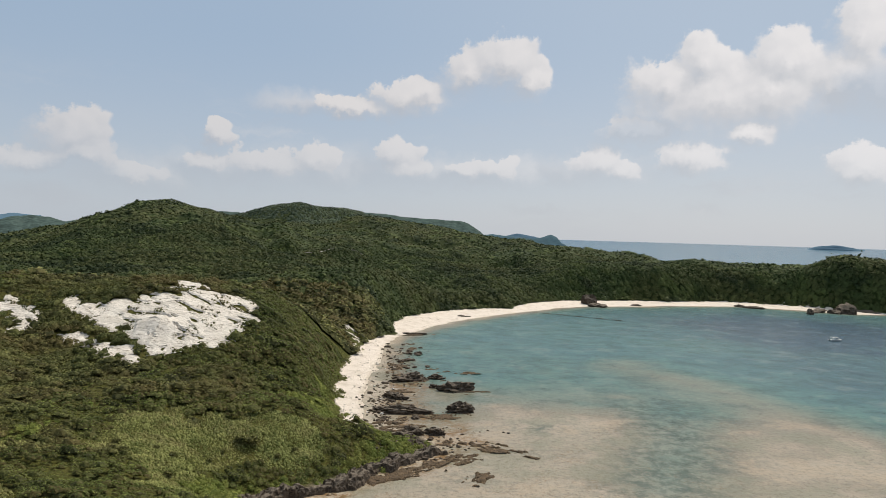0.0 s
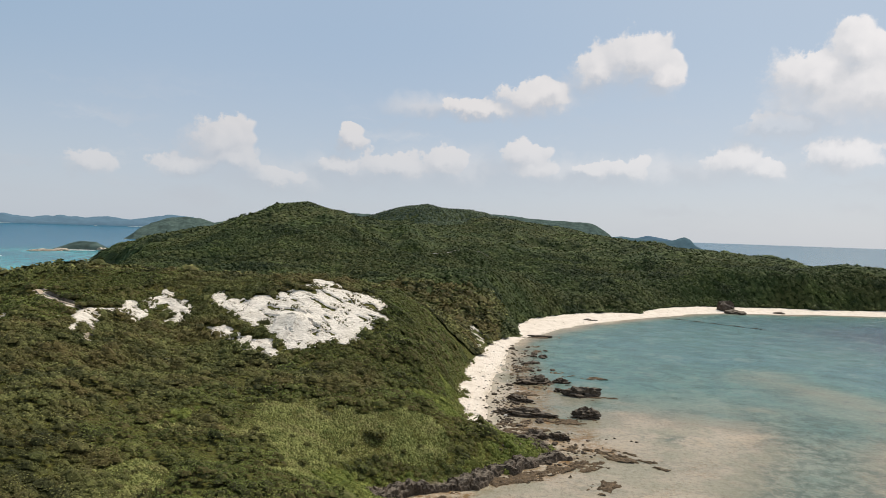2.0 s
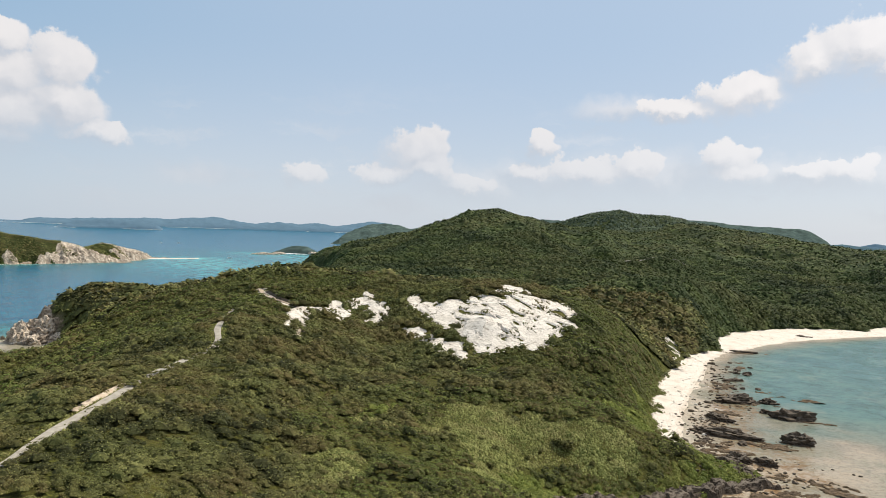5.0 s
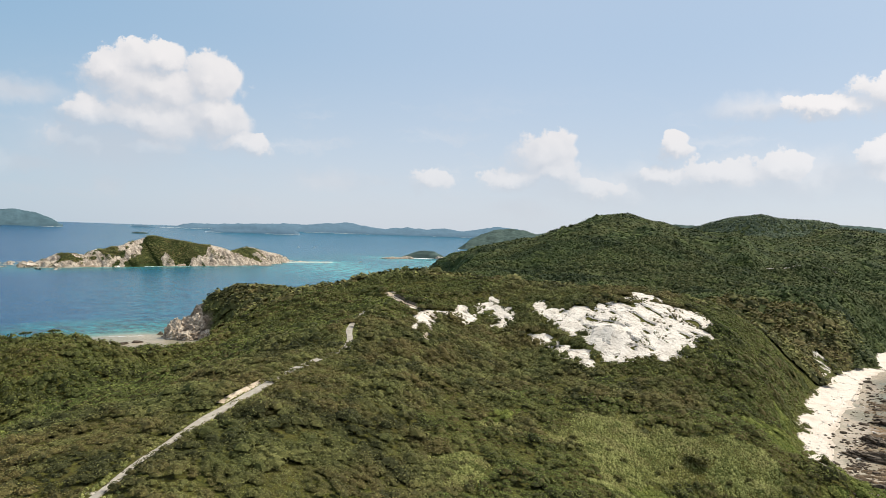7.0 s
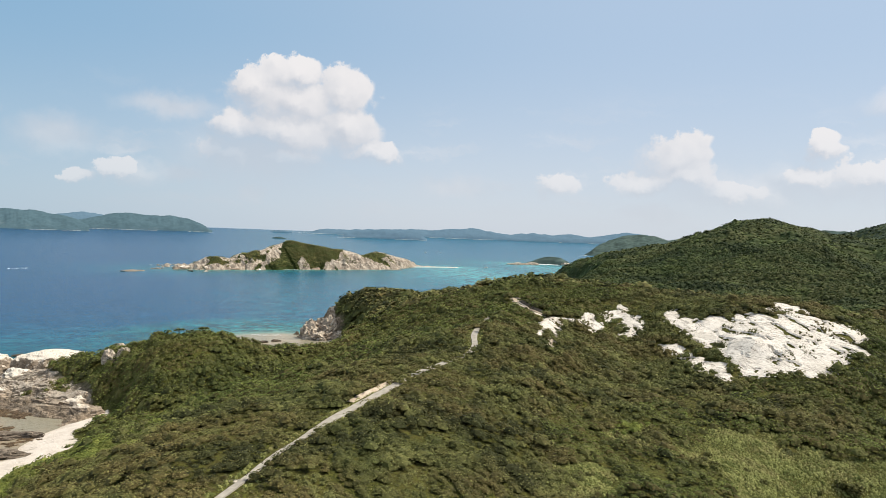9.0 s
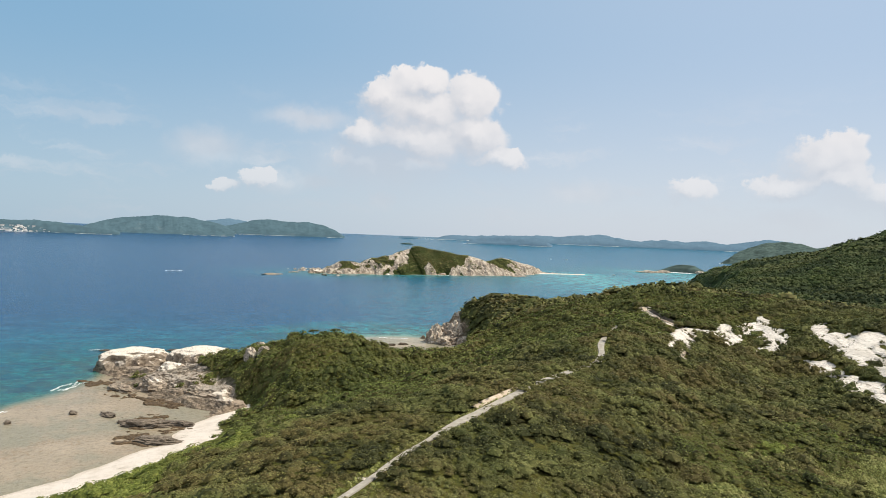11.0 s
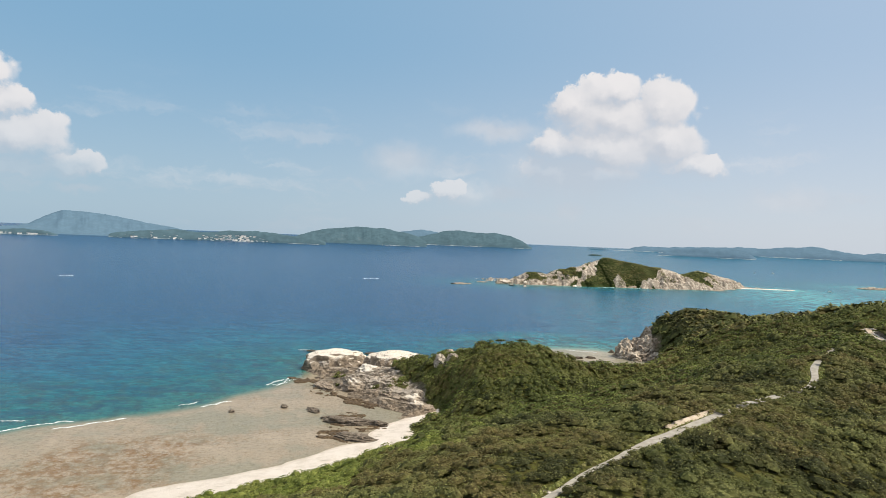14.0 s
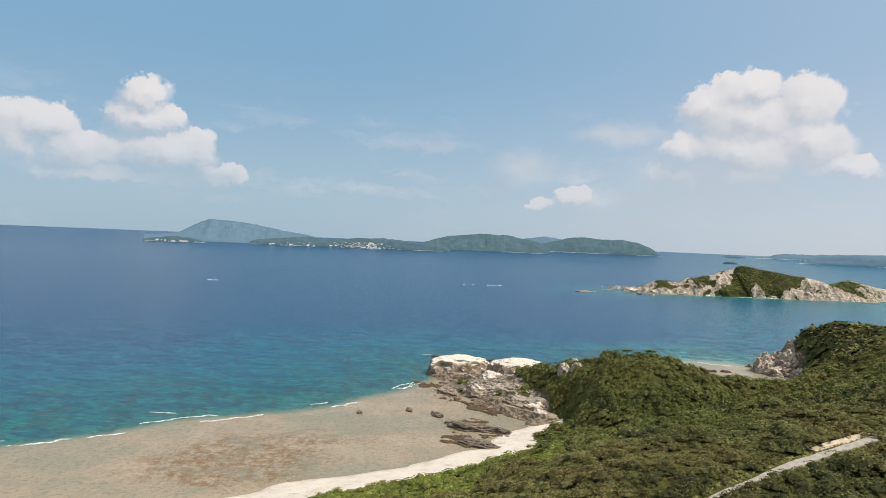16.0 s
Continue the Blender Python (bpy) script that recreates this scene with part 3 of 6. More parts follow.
def value_noise(x, y, size, seed=0):
    """Smooth noise from -1 to 1 with features of the given size."""
    u, v = x / size, y / size
    iu, iv = np.floor(u).astype(np.int64), np.floor(v).astype(np.int64)
    fu, fv = u - iu, v - iv
    fu, fv = fu * fu * (3 - 2 * fu), fv * fv * (3 - 2 * fv)
    a, b = lattice(iu, iv, seed), lattice(iu + 1, iv, seed)
    c, d = lattice(iu, iv + 1, seed), lattice(iu + 1, iv + 1, seed)
    return (a + (b - a) * fu) * (1 - fv) + (c + (d - c) * fu) * fv


def layered(x, y, size, seed=0, steps=4):
    return sum(value_noise(x, y, size / 2 ** k, seed + k) * 0.55 ** k for k in range(steps))


SHORE = SHORE_EAST + SHORE_BACK + SHORE_WEST


def shore_distance(x, y):
    """Metres inland from the waterline; negative out at sea."""
    wx, wy = x + 2.5 * layered(x, y, 16, 40, 2), y + 2.5 * layered(x, y, 16, 50, 2)
    d, _ = to_line(SHORE, wx, wy, True)
    return np.where(inside(SHORE, wx, wy), d, -d)


def beach_width(x, y):
    w = np.full(x.shape, 3.0)
    for bx, by, reach, width in BEACHES:
        w = np.maximum(w, width * np.exp(-(((x - bx) ** 2 + (y - by) ** 2) / reach ** 2) ** 2))
    return w


def ridge_height(x, y):
    """Height of the hills and how near a crest line is (1 on it)."""
    total, crest_near = np.zeros(x.shape), np.zeros(x.shape)
    for crest, half, power in RIDGES:
        d, z = to_line(crest, x, y)
        total += (z * np.exp(-0.7 * (d / half) ** power)) ** 7
        crest_near = np.maximum(crest_near, np.exp(-(d / (half * 0.28)) ** 2) * (crest is not CREST_LOW))
    return total ** (1 / 7), crest_near


def land_height(x, y):
    """Height of the bare ground, sea bed included."""
    x, y = np.asarray(x, float), np.asarray(y, float)
    sd, wide = shore_distance(x, y), beach_width(x, y)
    far = smooth(450, 900, np.hypot(x, y))
    hills, crest_near = ridge_height(x, y)
    spurs = 0.45 - np.abs(layered(x + 25 * value_noise(x, y, 130, 8), y, 230, 17, 3))
    hills = hills + (1 - crest_near) * (1.3 * layered(x, y, 60, 3) + far * (20 * spurs + 7 * (0.3 - np.abs(layered(x, y, 95, 27, 3)))))
    gentle = 17 + 20 * smooth(330, 260, y) * smooth(-170, -110, x) + 8 * smooth(-200, -240, x) * smooth(60, 20, y)
    gentle = gentle + 5 * smooth(-120, -90, x) * smooth(320, 360, y) * smooth(540, 480, y)
    gentle = gentle + 7 * smooth(520, 700, np.hypot(x, y)) * smooth(-120, -40, x)
    gentle = gentle + 8 * np.exp(-(((x + 326) / 34) ** 2 + ((y - 104) / 34) ** 2))
    up = 1 - np.exp(-(np.clip(sd - wide, 0, None) / gentle) ** 1.4)
    strand = np.clip(sd * 0.09, -8, 2.6)
    hollow = 5.5 * np.exp(-(((x + 174) / 28) ** 2 + ((y - 4) / 42) ** 2))
    return strand + np.clip(hills - 2 - hollow, 0, None) * up


# ---- mesh building ----


def fast_mesh(name, v, f, mat, smooth_faces=False):
    """A mesh from arrays of places and of faces with one number of corners."""
    me = bpy.data.meshes.new(name)
    v, f = np.asarray(v, np.float32), np.asarray(f, np.int32)
    me.vertices.add(len(v))
    me.vertices.foreach_set("co", v.ravel())
    me.loops.add(f.size)
    me.loops.foreach_set("vertex_index", f.ravel())
    me.polygons.add(len(f))
    me.polygons.foreach_set("loop_start", np.arange(0, f.size, f.shape[1], dtype=np.int32))
    me.update(calc_edges=True)
    me.polygons.foreach_set("use_smooth", np.full(len(f), smooth_faces))
    me.materials.append(mat)
    return me


def attribute(me, name, values):
    me.attributes.new(name, "FLOAT", "POINT").data.foreach_set("value", np.asarray(values, np.float32).ravel())


def grid_faces(rows, cols, wrap=False):
    i = np.arange(rows * cols).reshape(rows, cols)
    j = np.roll(i, -1, 1) if wrap else i[:, 1:]
    a = i if wrap else i[:, :-1]
    return np.stack([a[:-1].ravel(), j[:-1].ravel(), j[1:].ravel(), a[1:].ravel()], 1)


def part(name, bm, mat, parent=None, label="", smooth_faces=False):
    """Links a bmesh as one mesh object under a thing or a part."""
    me = bpy.data.meshes.new(name)
    bm.to_mesh(me)
    bm.free()
    me.materials.append(mat)
    me.polygons.foreach_set("use_smooth", np.full(len(me.polygons), smooth_faces))
    ob = new(name, me)
    ob.parent = parent
    return tagged(ob, label)


def empty(name, x, y, z, turn=0.0):
    ob = new(name)
    ob.matrix_basis = pose(x, y, z, 0, 0, turn)
    return ob


def box(bm, centre, size, bevel=0.0, turn=None):
    made = bmesh.ops.create_cube(bm, size=1.0, matrix=Matrix.Translation(centre) @ (turn or Matrix()) @ Matrix.Diagonal((*size, 1)))
    if bevel:
        bmesh.ops.bevel(bm, geom=list({e for v in made["verts"] for e in v.link_edges}), offset=bevel, segments=2, affect="EDGES")


rng = np.random.default_rng(7)

# ---- what covers the ground: outlines in metres ----
ROAD_LINE = [(-92, 22), (-116, 59), (-128, 75), (-135, 86), (-144, 100), (-154, 118), (-165, 138), (-174, 153), (-181, 170), (-188, 187), (-193, 200),
             (-200, 211), (-209, 220), (-218, 231), (-227, 243), (-240, 264)]
TRACK_LINE = [(-258, 303), (-246, 295), (-227, 293)]
FOOTPATH = [(-220, 300), (-210, 285), (-202, 271), (-188, 244)]
OUTCROPS = [
    ("great", [(-163, 323), (-164, 337), (-160, 346), (-154, 356), (-147, 363), (-136, 367), (-125, 374), (-114, 383), (-105, 379), (-97, 366),
               (-93, 355), (-95, 343), (-96, 329), (-101, 337), (-103, 332), (-99, 323), (-97, 313), (-103, 312), (-110, 314), (-112, 308),
               (-119, 300), (-126, 302), (-136, 305), (-142, 317), (-148, 319), (-154, 321)]),
    ("tongue", [(-171, 305), (-167, 310), (-159, 309), (-147, 305), (-139, 300), (-130, 296), (-131, 287), (-140, 294), (-150, 298), (-160, 301)]),
    ("shred", [(-175, 322), (-174, 335), (-168, 340), (-166, 331), (-171, 326)]),
    ("path_end", [(-201, 251), (-212, 270), (-220, 283), (-222, 292), (-217, 299), (-213, 286), (-204, 268), (-197, 252)]),
    ("knoll", [(-214, 294), (-215, 309), (-213, 316), (-203, 311), (-196, 300), (-200, 295), (-207, 296)]),
    ("upper", [(-212, 319), (-213, 330), (-207, 337), (-203, 330), (-197, 326), (-189, 321), (-183, 315), (-181, 307), (-191, 313), (-197, 315), (-206, 322)]),
    ("chip", [(-191, 302), (-189, 311), (-185, 307)]),
    ("crumb", [(-182, 328), (-184, 340), (-181, 346), (-177, 336), (-177, 327)]),
    ("crest", [(-150, 386), (-144, 392), (-132, 385), (-126, 384), (-129, 374), (-138, 372)]),
]
MEADOWS = [[(-115, 188), (-102, 203), (-101, 222), (-86, 241), (-82, 230), (-64, 242), (-52, 245), (-38, 234), (-44, 222), (-61, 219), (-72, 203), (-68, 178), (-77, 176),
            (-86, 193), (-98, 191)],
           [(-105, 141), (-104, 153), (-95, 157), (-89, 145), (-95, 134)]]
CAPE_ROCK = [(-448, 266), (-465, 330), (-440, 318), (-428, 298), (-406, 294), (-410, 280)]
EAST_CLIFF = [(-73, 518), (-62, 508), (-56, 494), (-54, 462), (-60, 462), (-67, 484)]
BOULDER_GROUND = [(-405, 50), (-410, 118), (-374, 114), (-364, 92), (-345, 92), (-318, 99), (-296, 92), (-290, 76), (-322, 70), (-350, 55)]


def edge_distance(outline, x, y):
    d, _ = to_line(outline, x, y, True)
    return np.where(inside(outline, x, y), d, -d)


def outcrop_depth(outline, x, y):
    """Metres inside a bare patch, with a ragged rim and streaks of scrub down the slope."""
    d = edge_distance(outline, x + 4.5 * layered(x, y, 9, 70, 5), y + 4.5 * layered(x, y, 9, 80, 5))
    along, across = 0.88 * x - 0.48 * y, 0.48 * x + 0.88 * y
    streaks = layered(along / 2.2, across, 4.0, 90, 4) + 0.3 * layered(x, y, 24, 95, 2)
    return np.minimum(d, 4) - 5 * smooth(0.54, 0.68, streaks)


def meadow(x, y):
    best = np.full(x.shape, -99.0)
    for outline in MEADOWS:
        best = np.maximum(best, edge_distance(outline, x + 4 * layered(x, y, 14, 21, 3), y + 4 * layered(x, y, 14, 31, 3)))
    return best


def stone(x, y):
    best = np.full(x.shape, -99.0)
    for _, outline in OUTCROPS:
        near = (np.abs(x + 150) < 90) & (np.abs(y - 320) < 90)
        best = np.where(near, np.maximum(best, outcrop_depth(outline, x, y)), best)
    return best


def planted(x, y):
    """Where shrubs can stand."""
    sd, wide = shore_distance(x, y), beach_width(x, y)
    ok = sd > np.maximum(wide, 3) - 0.5 + 3.5 * layered(x, y, 9, 5, 3)
    ok &= stone(x, y) < -1.5
    clear = np.interp(y, [20, 95, 104, 134, 140, 158, 164, 174, 180, 196, 204, 226, 236], [2.3, 2.0, 3.6, 3.6, 0.3, 0.2, 2.0, 2.0, 0.1, 0.1, 3.4, 3.4, 0.8])
    ok &= to_line(ROAD_LINE, x, y)[0] > clear + 0.6 * value_noise(x, y, 4, 9)
    ok &= (to_line(TRACK_LINE, x, y)[0] > 1.8) & (to_line([(-253, 296), (-238, 290), (-223, 285)], x, y)[0] > 3.2)
    ok &= to_line(FOOTPATH, x, y)[0] > 1.0
    ok &= ~((edge_distance(CAPE_ROCK, x, y) > -1) & (layered(x, y, 12, 14) < 0.35))
    ok &= ~((edge_distance(BOULDER_GROUND, x, y) > 0) & (layered(x, y, 12, 15) < 0.5))
    ok &= (edge_distance(EAST_CLIFF, x, y) < 0) & (np.hypot(x + 328, y - 106) > 6)
    return ok


# ---- ground: one sheet of land and sea bed ----


def steps(*spans):
    """Edges of a grid: (end, spacing) one span after the other, from the first start."""
    out = [spans[0]]
    for end, gap in spans[1:]:
        n = max(1, round((end - out[-1]) / gap))
        out += list(np.linspace(out[-1], end, n + 1)[1:])
    return np.array(out)


def build_ground():
    xs = steps(-1500, (-1000, 20), (-480, 6), (60, 3.9), (420, 4.8), (620, 8), (1100, 18))
    ys = steps(-500, (-100, 14), (20, 6), (420, 3.9), (620, 4.8), (720, 7), (900, 4.5), (1400, 12), (2400, 24))
    x, y = np.meshgrid(xs, ys)
    z = land_height(x, y)
    sd, wide = shore_distance(x, y), beach_width(x, y)
    sandy = smooth(wide + 3.5, wide - 5.5, sd) * smooth(6, 9, wide)
    sandy = np.maximum(sandy, 0.4 * (to_line(ROAD_LINE, x, y)[0] < 2.2))
    sandy = np.maximum(sandy, 1.0 * (to_line(TRACK_LINE, x, y)[0] < 2.2))
    sandy = np.maximum(sandy, 0.7 * (to_line(FOOTPATH, x, y)[0] < 1.4))
    rocky = np.maximum(smooth(-4, 3, edge_distance(BOULDER_GROUND, x, y)), smooth(-4, 3, edge_distance(CAPE_ROCK, x, y)))
    rocky = np.maximum(rocky, 1.0 * ((wide < 8) & (sd < 4)))
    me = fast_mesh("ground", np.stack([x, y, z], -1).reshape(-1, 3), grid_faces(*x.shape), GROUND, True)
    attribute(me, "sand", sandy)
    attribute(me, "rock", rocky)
    # darker green ground, blending in from 420 to 600 metres out
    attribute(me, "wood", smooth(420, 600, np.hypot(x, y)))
    tagged(new("ground", me), "hilly island ground with sandy beaches and dark soil", "ground", kind="structure")


build_ground()

# ---- sea: one sheet to the horizon ----
FAR_START, FAR_SPAN, FAR_END = 3000.0, 1850.0, 4487.0


def sea_level(r):
    """The sheet's height; far out it draws the miles to the horizon together."""
    r = np.asarray(r, float)
    true = np.where(r > FAR_START, FAR_START / np.clip(1 - (r - FAR_START) / FAR_SPAN, 0.05, 1), r)
    return np.where(r > FAR_START, EYE[2] * (1 - r / np.maximum(true, 1)), 0.0)


def sea_radius(elevation):
    """How far off the sea lies that is seen at this many degrees below level."""
    true = EYE[2] / math.tan(radians(-elevation))
    return true if true < FAR_START else FAR_START + FAR_SPAN * (1 - FAR_START / true)


# islet's foot, to let its shallows show
ISLET_LINE = [(-1176, 514), (-1157, 539), (-1146, 599), (-1139, 679), (-1128, 748), (-1124, 820), (-1134, 900), (-1170, 980), (-1220, 1040)]
SPIT_LINE = [(-1160, 940), (-1175, 1030), (-1143, 1140)]


def sea_depth(x, y):
    out = -shore_distance(x, y)
    r = np.hypot(x, y)
    heading = np.degrees(np.arctan2(-x, y))
    ripple = layered(x, y, 70, 60, 4)
    edge, _ = to_line(REEF_EDGE, x, y)
    on_flat = inside(REEF_EDGE + [(-360, 130), (-150, 130), (-150, -330)], x, y)
    beyond = np.where(on_flat, -edge, edge) + 5 * ripple
    west = 0.35 + 0.2 * np.clip(ripple, 0, 1) + 2.2 * smooth(-3, 12, beyond) + np.clip(beyond, 0, None) / 12
    west += 0.75 * np.exp(-(((x + 285) / 42) ** 2 + ((y + 118) / 48) ** 2))
    west = np.minimum(west, 30 - 17 * smooth(72, 58, heading) * smooth(420, 560, r))
    # east bay: sand flats near the point, blue-green middle, deep basin
    near = np.hypot(x - 50, y - 240)
    east = 0.1 + 0.25 * smooth(1, 16, out + 5 * ripple) + 6.0 * smooth(65, 240, near + 60 * ripple) * smooth(-2, 45, out) - 1.2 * smooth(0.2, 0.9, ripple)
    east += 11 * np.exp(-(((x - 330) / 130) ** 2 + ((y - 650) / 120) ** 2)) + 5 * np.exp(-(to_line([(245, 400), (300, 540), (340, 640)], x, y)[0] / 65) ** 2)
    bar, _ = to_line([(112, 430), (136, 395), (154, 360), (163, 322), (168, 285), (160, 240)], x, y)
    east *= 1 - 0.72 * np.exp(-(bar / (27 + 16 * ripple)) ** 2)
    east += 1.5 * np.exp(-(to_line([(112, 322), (96, 274), (76, 225)], x, y)[0] / 17) ** 2) * (0.8 + 0.6 * ripple)
    east = np.maximum(east, 0.08 + 0.3 * smooth(1, 16, out + 5 * ripple))
    side = smooth(12, 24, heading)
    side = np.where(np.abs(heading) > 140, 1, side)
    depth = east * (1 - side) + west * side
    # the strait turns pale over sand
    spit, _ = to_line(SPIT_LINE, x, y)
    turquoise = np.exp(-(to_line([(-1130, 1120), (-900, 950), (-700, 900), (-720, 1000), (-1000, 1400), (-1250, 1500)], x, y)[0] / 230) ** 2)
    depth = depth * (1 - 0.92 * turquoise) + 2.4 * turquoise
    depth = np.where(r > 550, np.minimum(depth, np.where(heading > 20, 0.8 + to_line(ISLET_LINE, x, y)[0] / 9, 99)), depth)
    depth = np.minimum(depth, 0.3 + spit / 7)
    depth = np.where((r > 420) & (np.hypot(x + 440, y - 250) < 120), np.minimum(depth, 0.4 + np.clip(np.hypot(x + 425, y - 247) - 34, 0, None) / 9), depth)
    # open eastern sea set shallower; the paler colour stands in for haze
    depth = np.where((r > 1150) & (heading < 20), 12.0, depth)
    # clear water over sand between the cape and the islet
    pale = 0.45 * smooth(76, 60, heading) * smooth(430, 600, r) * (heading > 22)
    return np.clip(depth, 0.05, 30), (1 - side) * smooth(1300, 1000, r), np.maximum(turquoise, pale)


def build_sea():
    r = np.concatenate([[60], np.geomspace(150, 1800, 215), np.geomspace(1840, FAR_END, 42)])
    a = np.radians(np.concatenate([np.arange(-46, 126, 0.58), np.arange(128, 312, 4)]))
    rr, aa = np.meshgrid(r, a, indexing="ij")
    x, y = -np.sin(aa) * rr, np.cos(aa) * rr
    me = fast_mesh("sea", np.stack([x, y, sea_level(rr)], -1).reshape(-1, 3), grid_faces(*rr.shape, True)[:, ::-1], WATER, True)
    depth, lagoon, strait = sea_depth(x, y)
    attribute(me, "lagoon", lagoon)
    attribute(me, "strait", strait)
    attribute(me, "depth", depth)
    attribute(me, "lee", smooth(1000, 1500, rr) * smooth(18, 4, np.degrees(np.arctan2(-x, y))) * (np.degrees(np.arctan2(-x, y)) > -140))
    attribute(me, "weedbed", np.clip(np.exp(-(to_line([(106, 328), (94, 275), (74, 218)], x, y)[0] / 25) ** 2) + np.exp(-(((x - 41) / 13) ** 2 + ((y - 288) / 9) ** 2)) + 0.8 * np.exp(-(((x - 12) / 8) ** 2 + ((y - 226) / 7) ** 2)) + 0.8 * np.exp(-(((x - 30) / 14) ** 2 + ((y - 254) / 5) ** 2)) + 0.5 * np.exp(-(((x - 60) / 50) ** 2 + ((y - 420) / 40) ** 2)), 0, 1))
    # weed and coral heads darken the shallows
    attribute(me, "reef", np.clip(1 - (depth - 0.8) / 5.5, 0, 1) * np.clip(0.15 + 0.35 * smooth(-0.2, 0.5, layered(x, y, 40, 77)) + 0.85 * np.exp(-(np.hypot(x + 247, y + 27) / 34) ** 2) + 0.8 * np.exp(-(to_line([(-48, 196), (-20, 224), (0, 245), (12, 262), (-6, 290), (-14, 330), (-16, 400), (-18, 470)], x, y)[0] / 13) ** 2), 0, 1))
    tagged(new("sea", me), "calm blue and turquoise sea over reef flats", "sea", kind="structure")


build_sea()

# ---- shrubs and trees ----


def canopy(name, x, y, r, mat, label, rings, sides, cards, lift=0.35, flat=0.62, card_size=0.42, keep=None, dark_inside=1, inside_mat=None):
    """Many leafy crowns in one mesh: a lumpy dome each, with loose sprays of leaves on it."""
    n = len(x)
    z = land_height(x, y) if keep is None else keep
    turn, tall = rng.uniform(0, 6.28, n), rng.uniform(0.75, 1.3, n) * flat
    # crowns lean with the slope they stand on
    if keep is None:
        gx = np.clip((land_height(x + 2.5, y) - land_height(x - 2.5, y)) / 5, -0.95, 0.95)
        gy = np.clip((land_height(x, y + 2.5) - land_height(x, y - 2.5)) / 5, -0.95, 0.95)
    else:
        gx, gy = np.zeros(n), np.zeros(n)
    # domes
    ang = np.arange(sides) * 2 * np.pi / sides
    pol = np.linspace(0.30, 1.0, rings) * np.pi * 0.56
    px = np.concatenate([[0], (np.sin(pol)[:, None] * np.cos(ang + 0.4 * np.arange(rings)[:, None])).ravel()])
    py = np.concatenate([[0], (np.sin(pol)[:, None] * np.sin(ang + 0.4 * np.arange(rings)[:, None])).ravel()])
    pz = np.concatenate([[1], np.repeat(np.cos(pol), sides)])
    m = len(px)
    lump = rng.uniform(0.75, 1.15, (n, m))
    c, s = np.cos(turn)[:, None], np.sin(turn)[:, None]
    core = 0.8 * lump
    vx = x[:, None] + r[:, None] * core * (px * c - py * s)
    vy = y[:, None] + r[:, None] * core * (px * s + py * c)
    vz = (z + lift * r)[:, None] + (r * tall)[:, None] * core * pz + gx[:, None] * (vx - x[:, None]) + gy[:, None] * (vy - y[:, None])
    f = [(0, 1 + k, 1 + (k + 1) % sides) for k in range(sides)]
    for q in range(rings - 1):
        for k in range(sides):
            a, b = 1 + q * sides + k, 1 + q * sides + (k + 1) % sides
            f += [(a, a + sides, b), (b, a + sides, b + sides)]
    f = np.array(f)
    verts = [np.stack([vx, vy, vz], -1).reshape(-1, 3)]
    faces = [(np.arange(n)[:, None, None] * m + f).reshape(-1, 3)]
    if cards:
        u, w = rng.uniform(0, 6.28, (n, cards)), rng.uniform(0.05, 1.35, (n, cards))
        d = np.stack([np.sin(w) * np.cos(u), np.sin(w) * np.sin(u), np.cos(w)], -1)
        centre = np.stack([x[:, None] + r[:, None] * d[..., 0], y[:, None] + r[:, None] * d[..., 1],
                           (z + lift * r)[:, None] + r[:, None] * (tall[:, None] * d[..., 2] * 1.08 + gx[:, None] * d[..., 0] + gy[:, None] * d[..., 1])], -1)
        size = (card_size * rng.uniform(0.6, 1.3, (n, cards)) * ((r / 1.6) ** 0.85)[:, None])[..., None]
        facing = d * 0.55 + (0, 0, 0.75) + 0.45 * rng.normal(size=d.shape)
        e1 = np.cross(facing, rng.normal(size=d.shape))
        e1 /= np.linalg.norm(e1, axis=-1, keepdims=True) + 1e-6
        e2 = np.cross(e1, facing)
        e2 /= np.linalg.norm(e2, axis=-1, keepdims=True) + 1e-6
        tri = np.stack([centre + e1 * size, centre - 0.6 * e1 * size + 0.8 * e2 * size, centre - 0.6 * e1 * size - 0.8 * e2 * size], 2)
        verts.append(tri.reshape(-1, 3))
        faces.append(np.arange(n * cards * 3).reshape(-1, 3) + n * m)
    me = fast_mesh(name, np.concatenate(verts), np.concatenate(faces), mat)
    # the domes get the darker copy, painting shade between the leaves
    me.materials.append(inside_mat or SCRUB_SHADED)
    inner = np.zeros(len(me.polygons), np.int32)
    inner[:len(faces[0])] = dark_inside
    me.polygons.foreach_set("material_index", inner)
    ob = new(name, me)
    return tagged(ob, label, "vegetation", kind="stuff")


def scattered(x0, x1, y0, y1, gap):
    x, y = np.meshgrid(np.arange(x0, x1, gap), np.arange(y0, y1, gap))
    x = x.ravel() + rng.uniform(-0.5, 0.5, x.size) * gap
    y = y.ravel() + rng.uniform(-0.5, 0.5, y.size) * gap
    return x, y


def in_sight(x, y, low=-40.0, high=122.0):
    h = np.degrees(np.arctan2(-x, y))
    return (h > low) & (h < high)


def steepness(x, y):
    z = land_height(x, y)
    return np.hypot(land_height(x + 2, y) - z, land_height(x, y + 2) - z) / 2


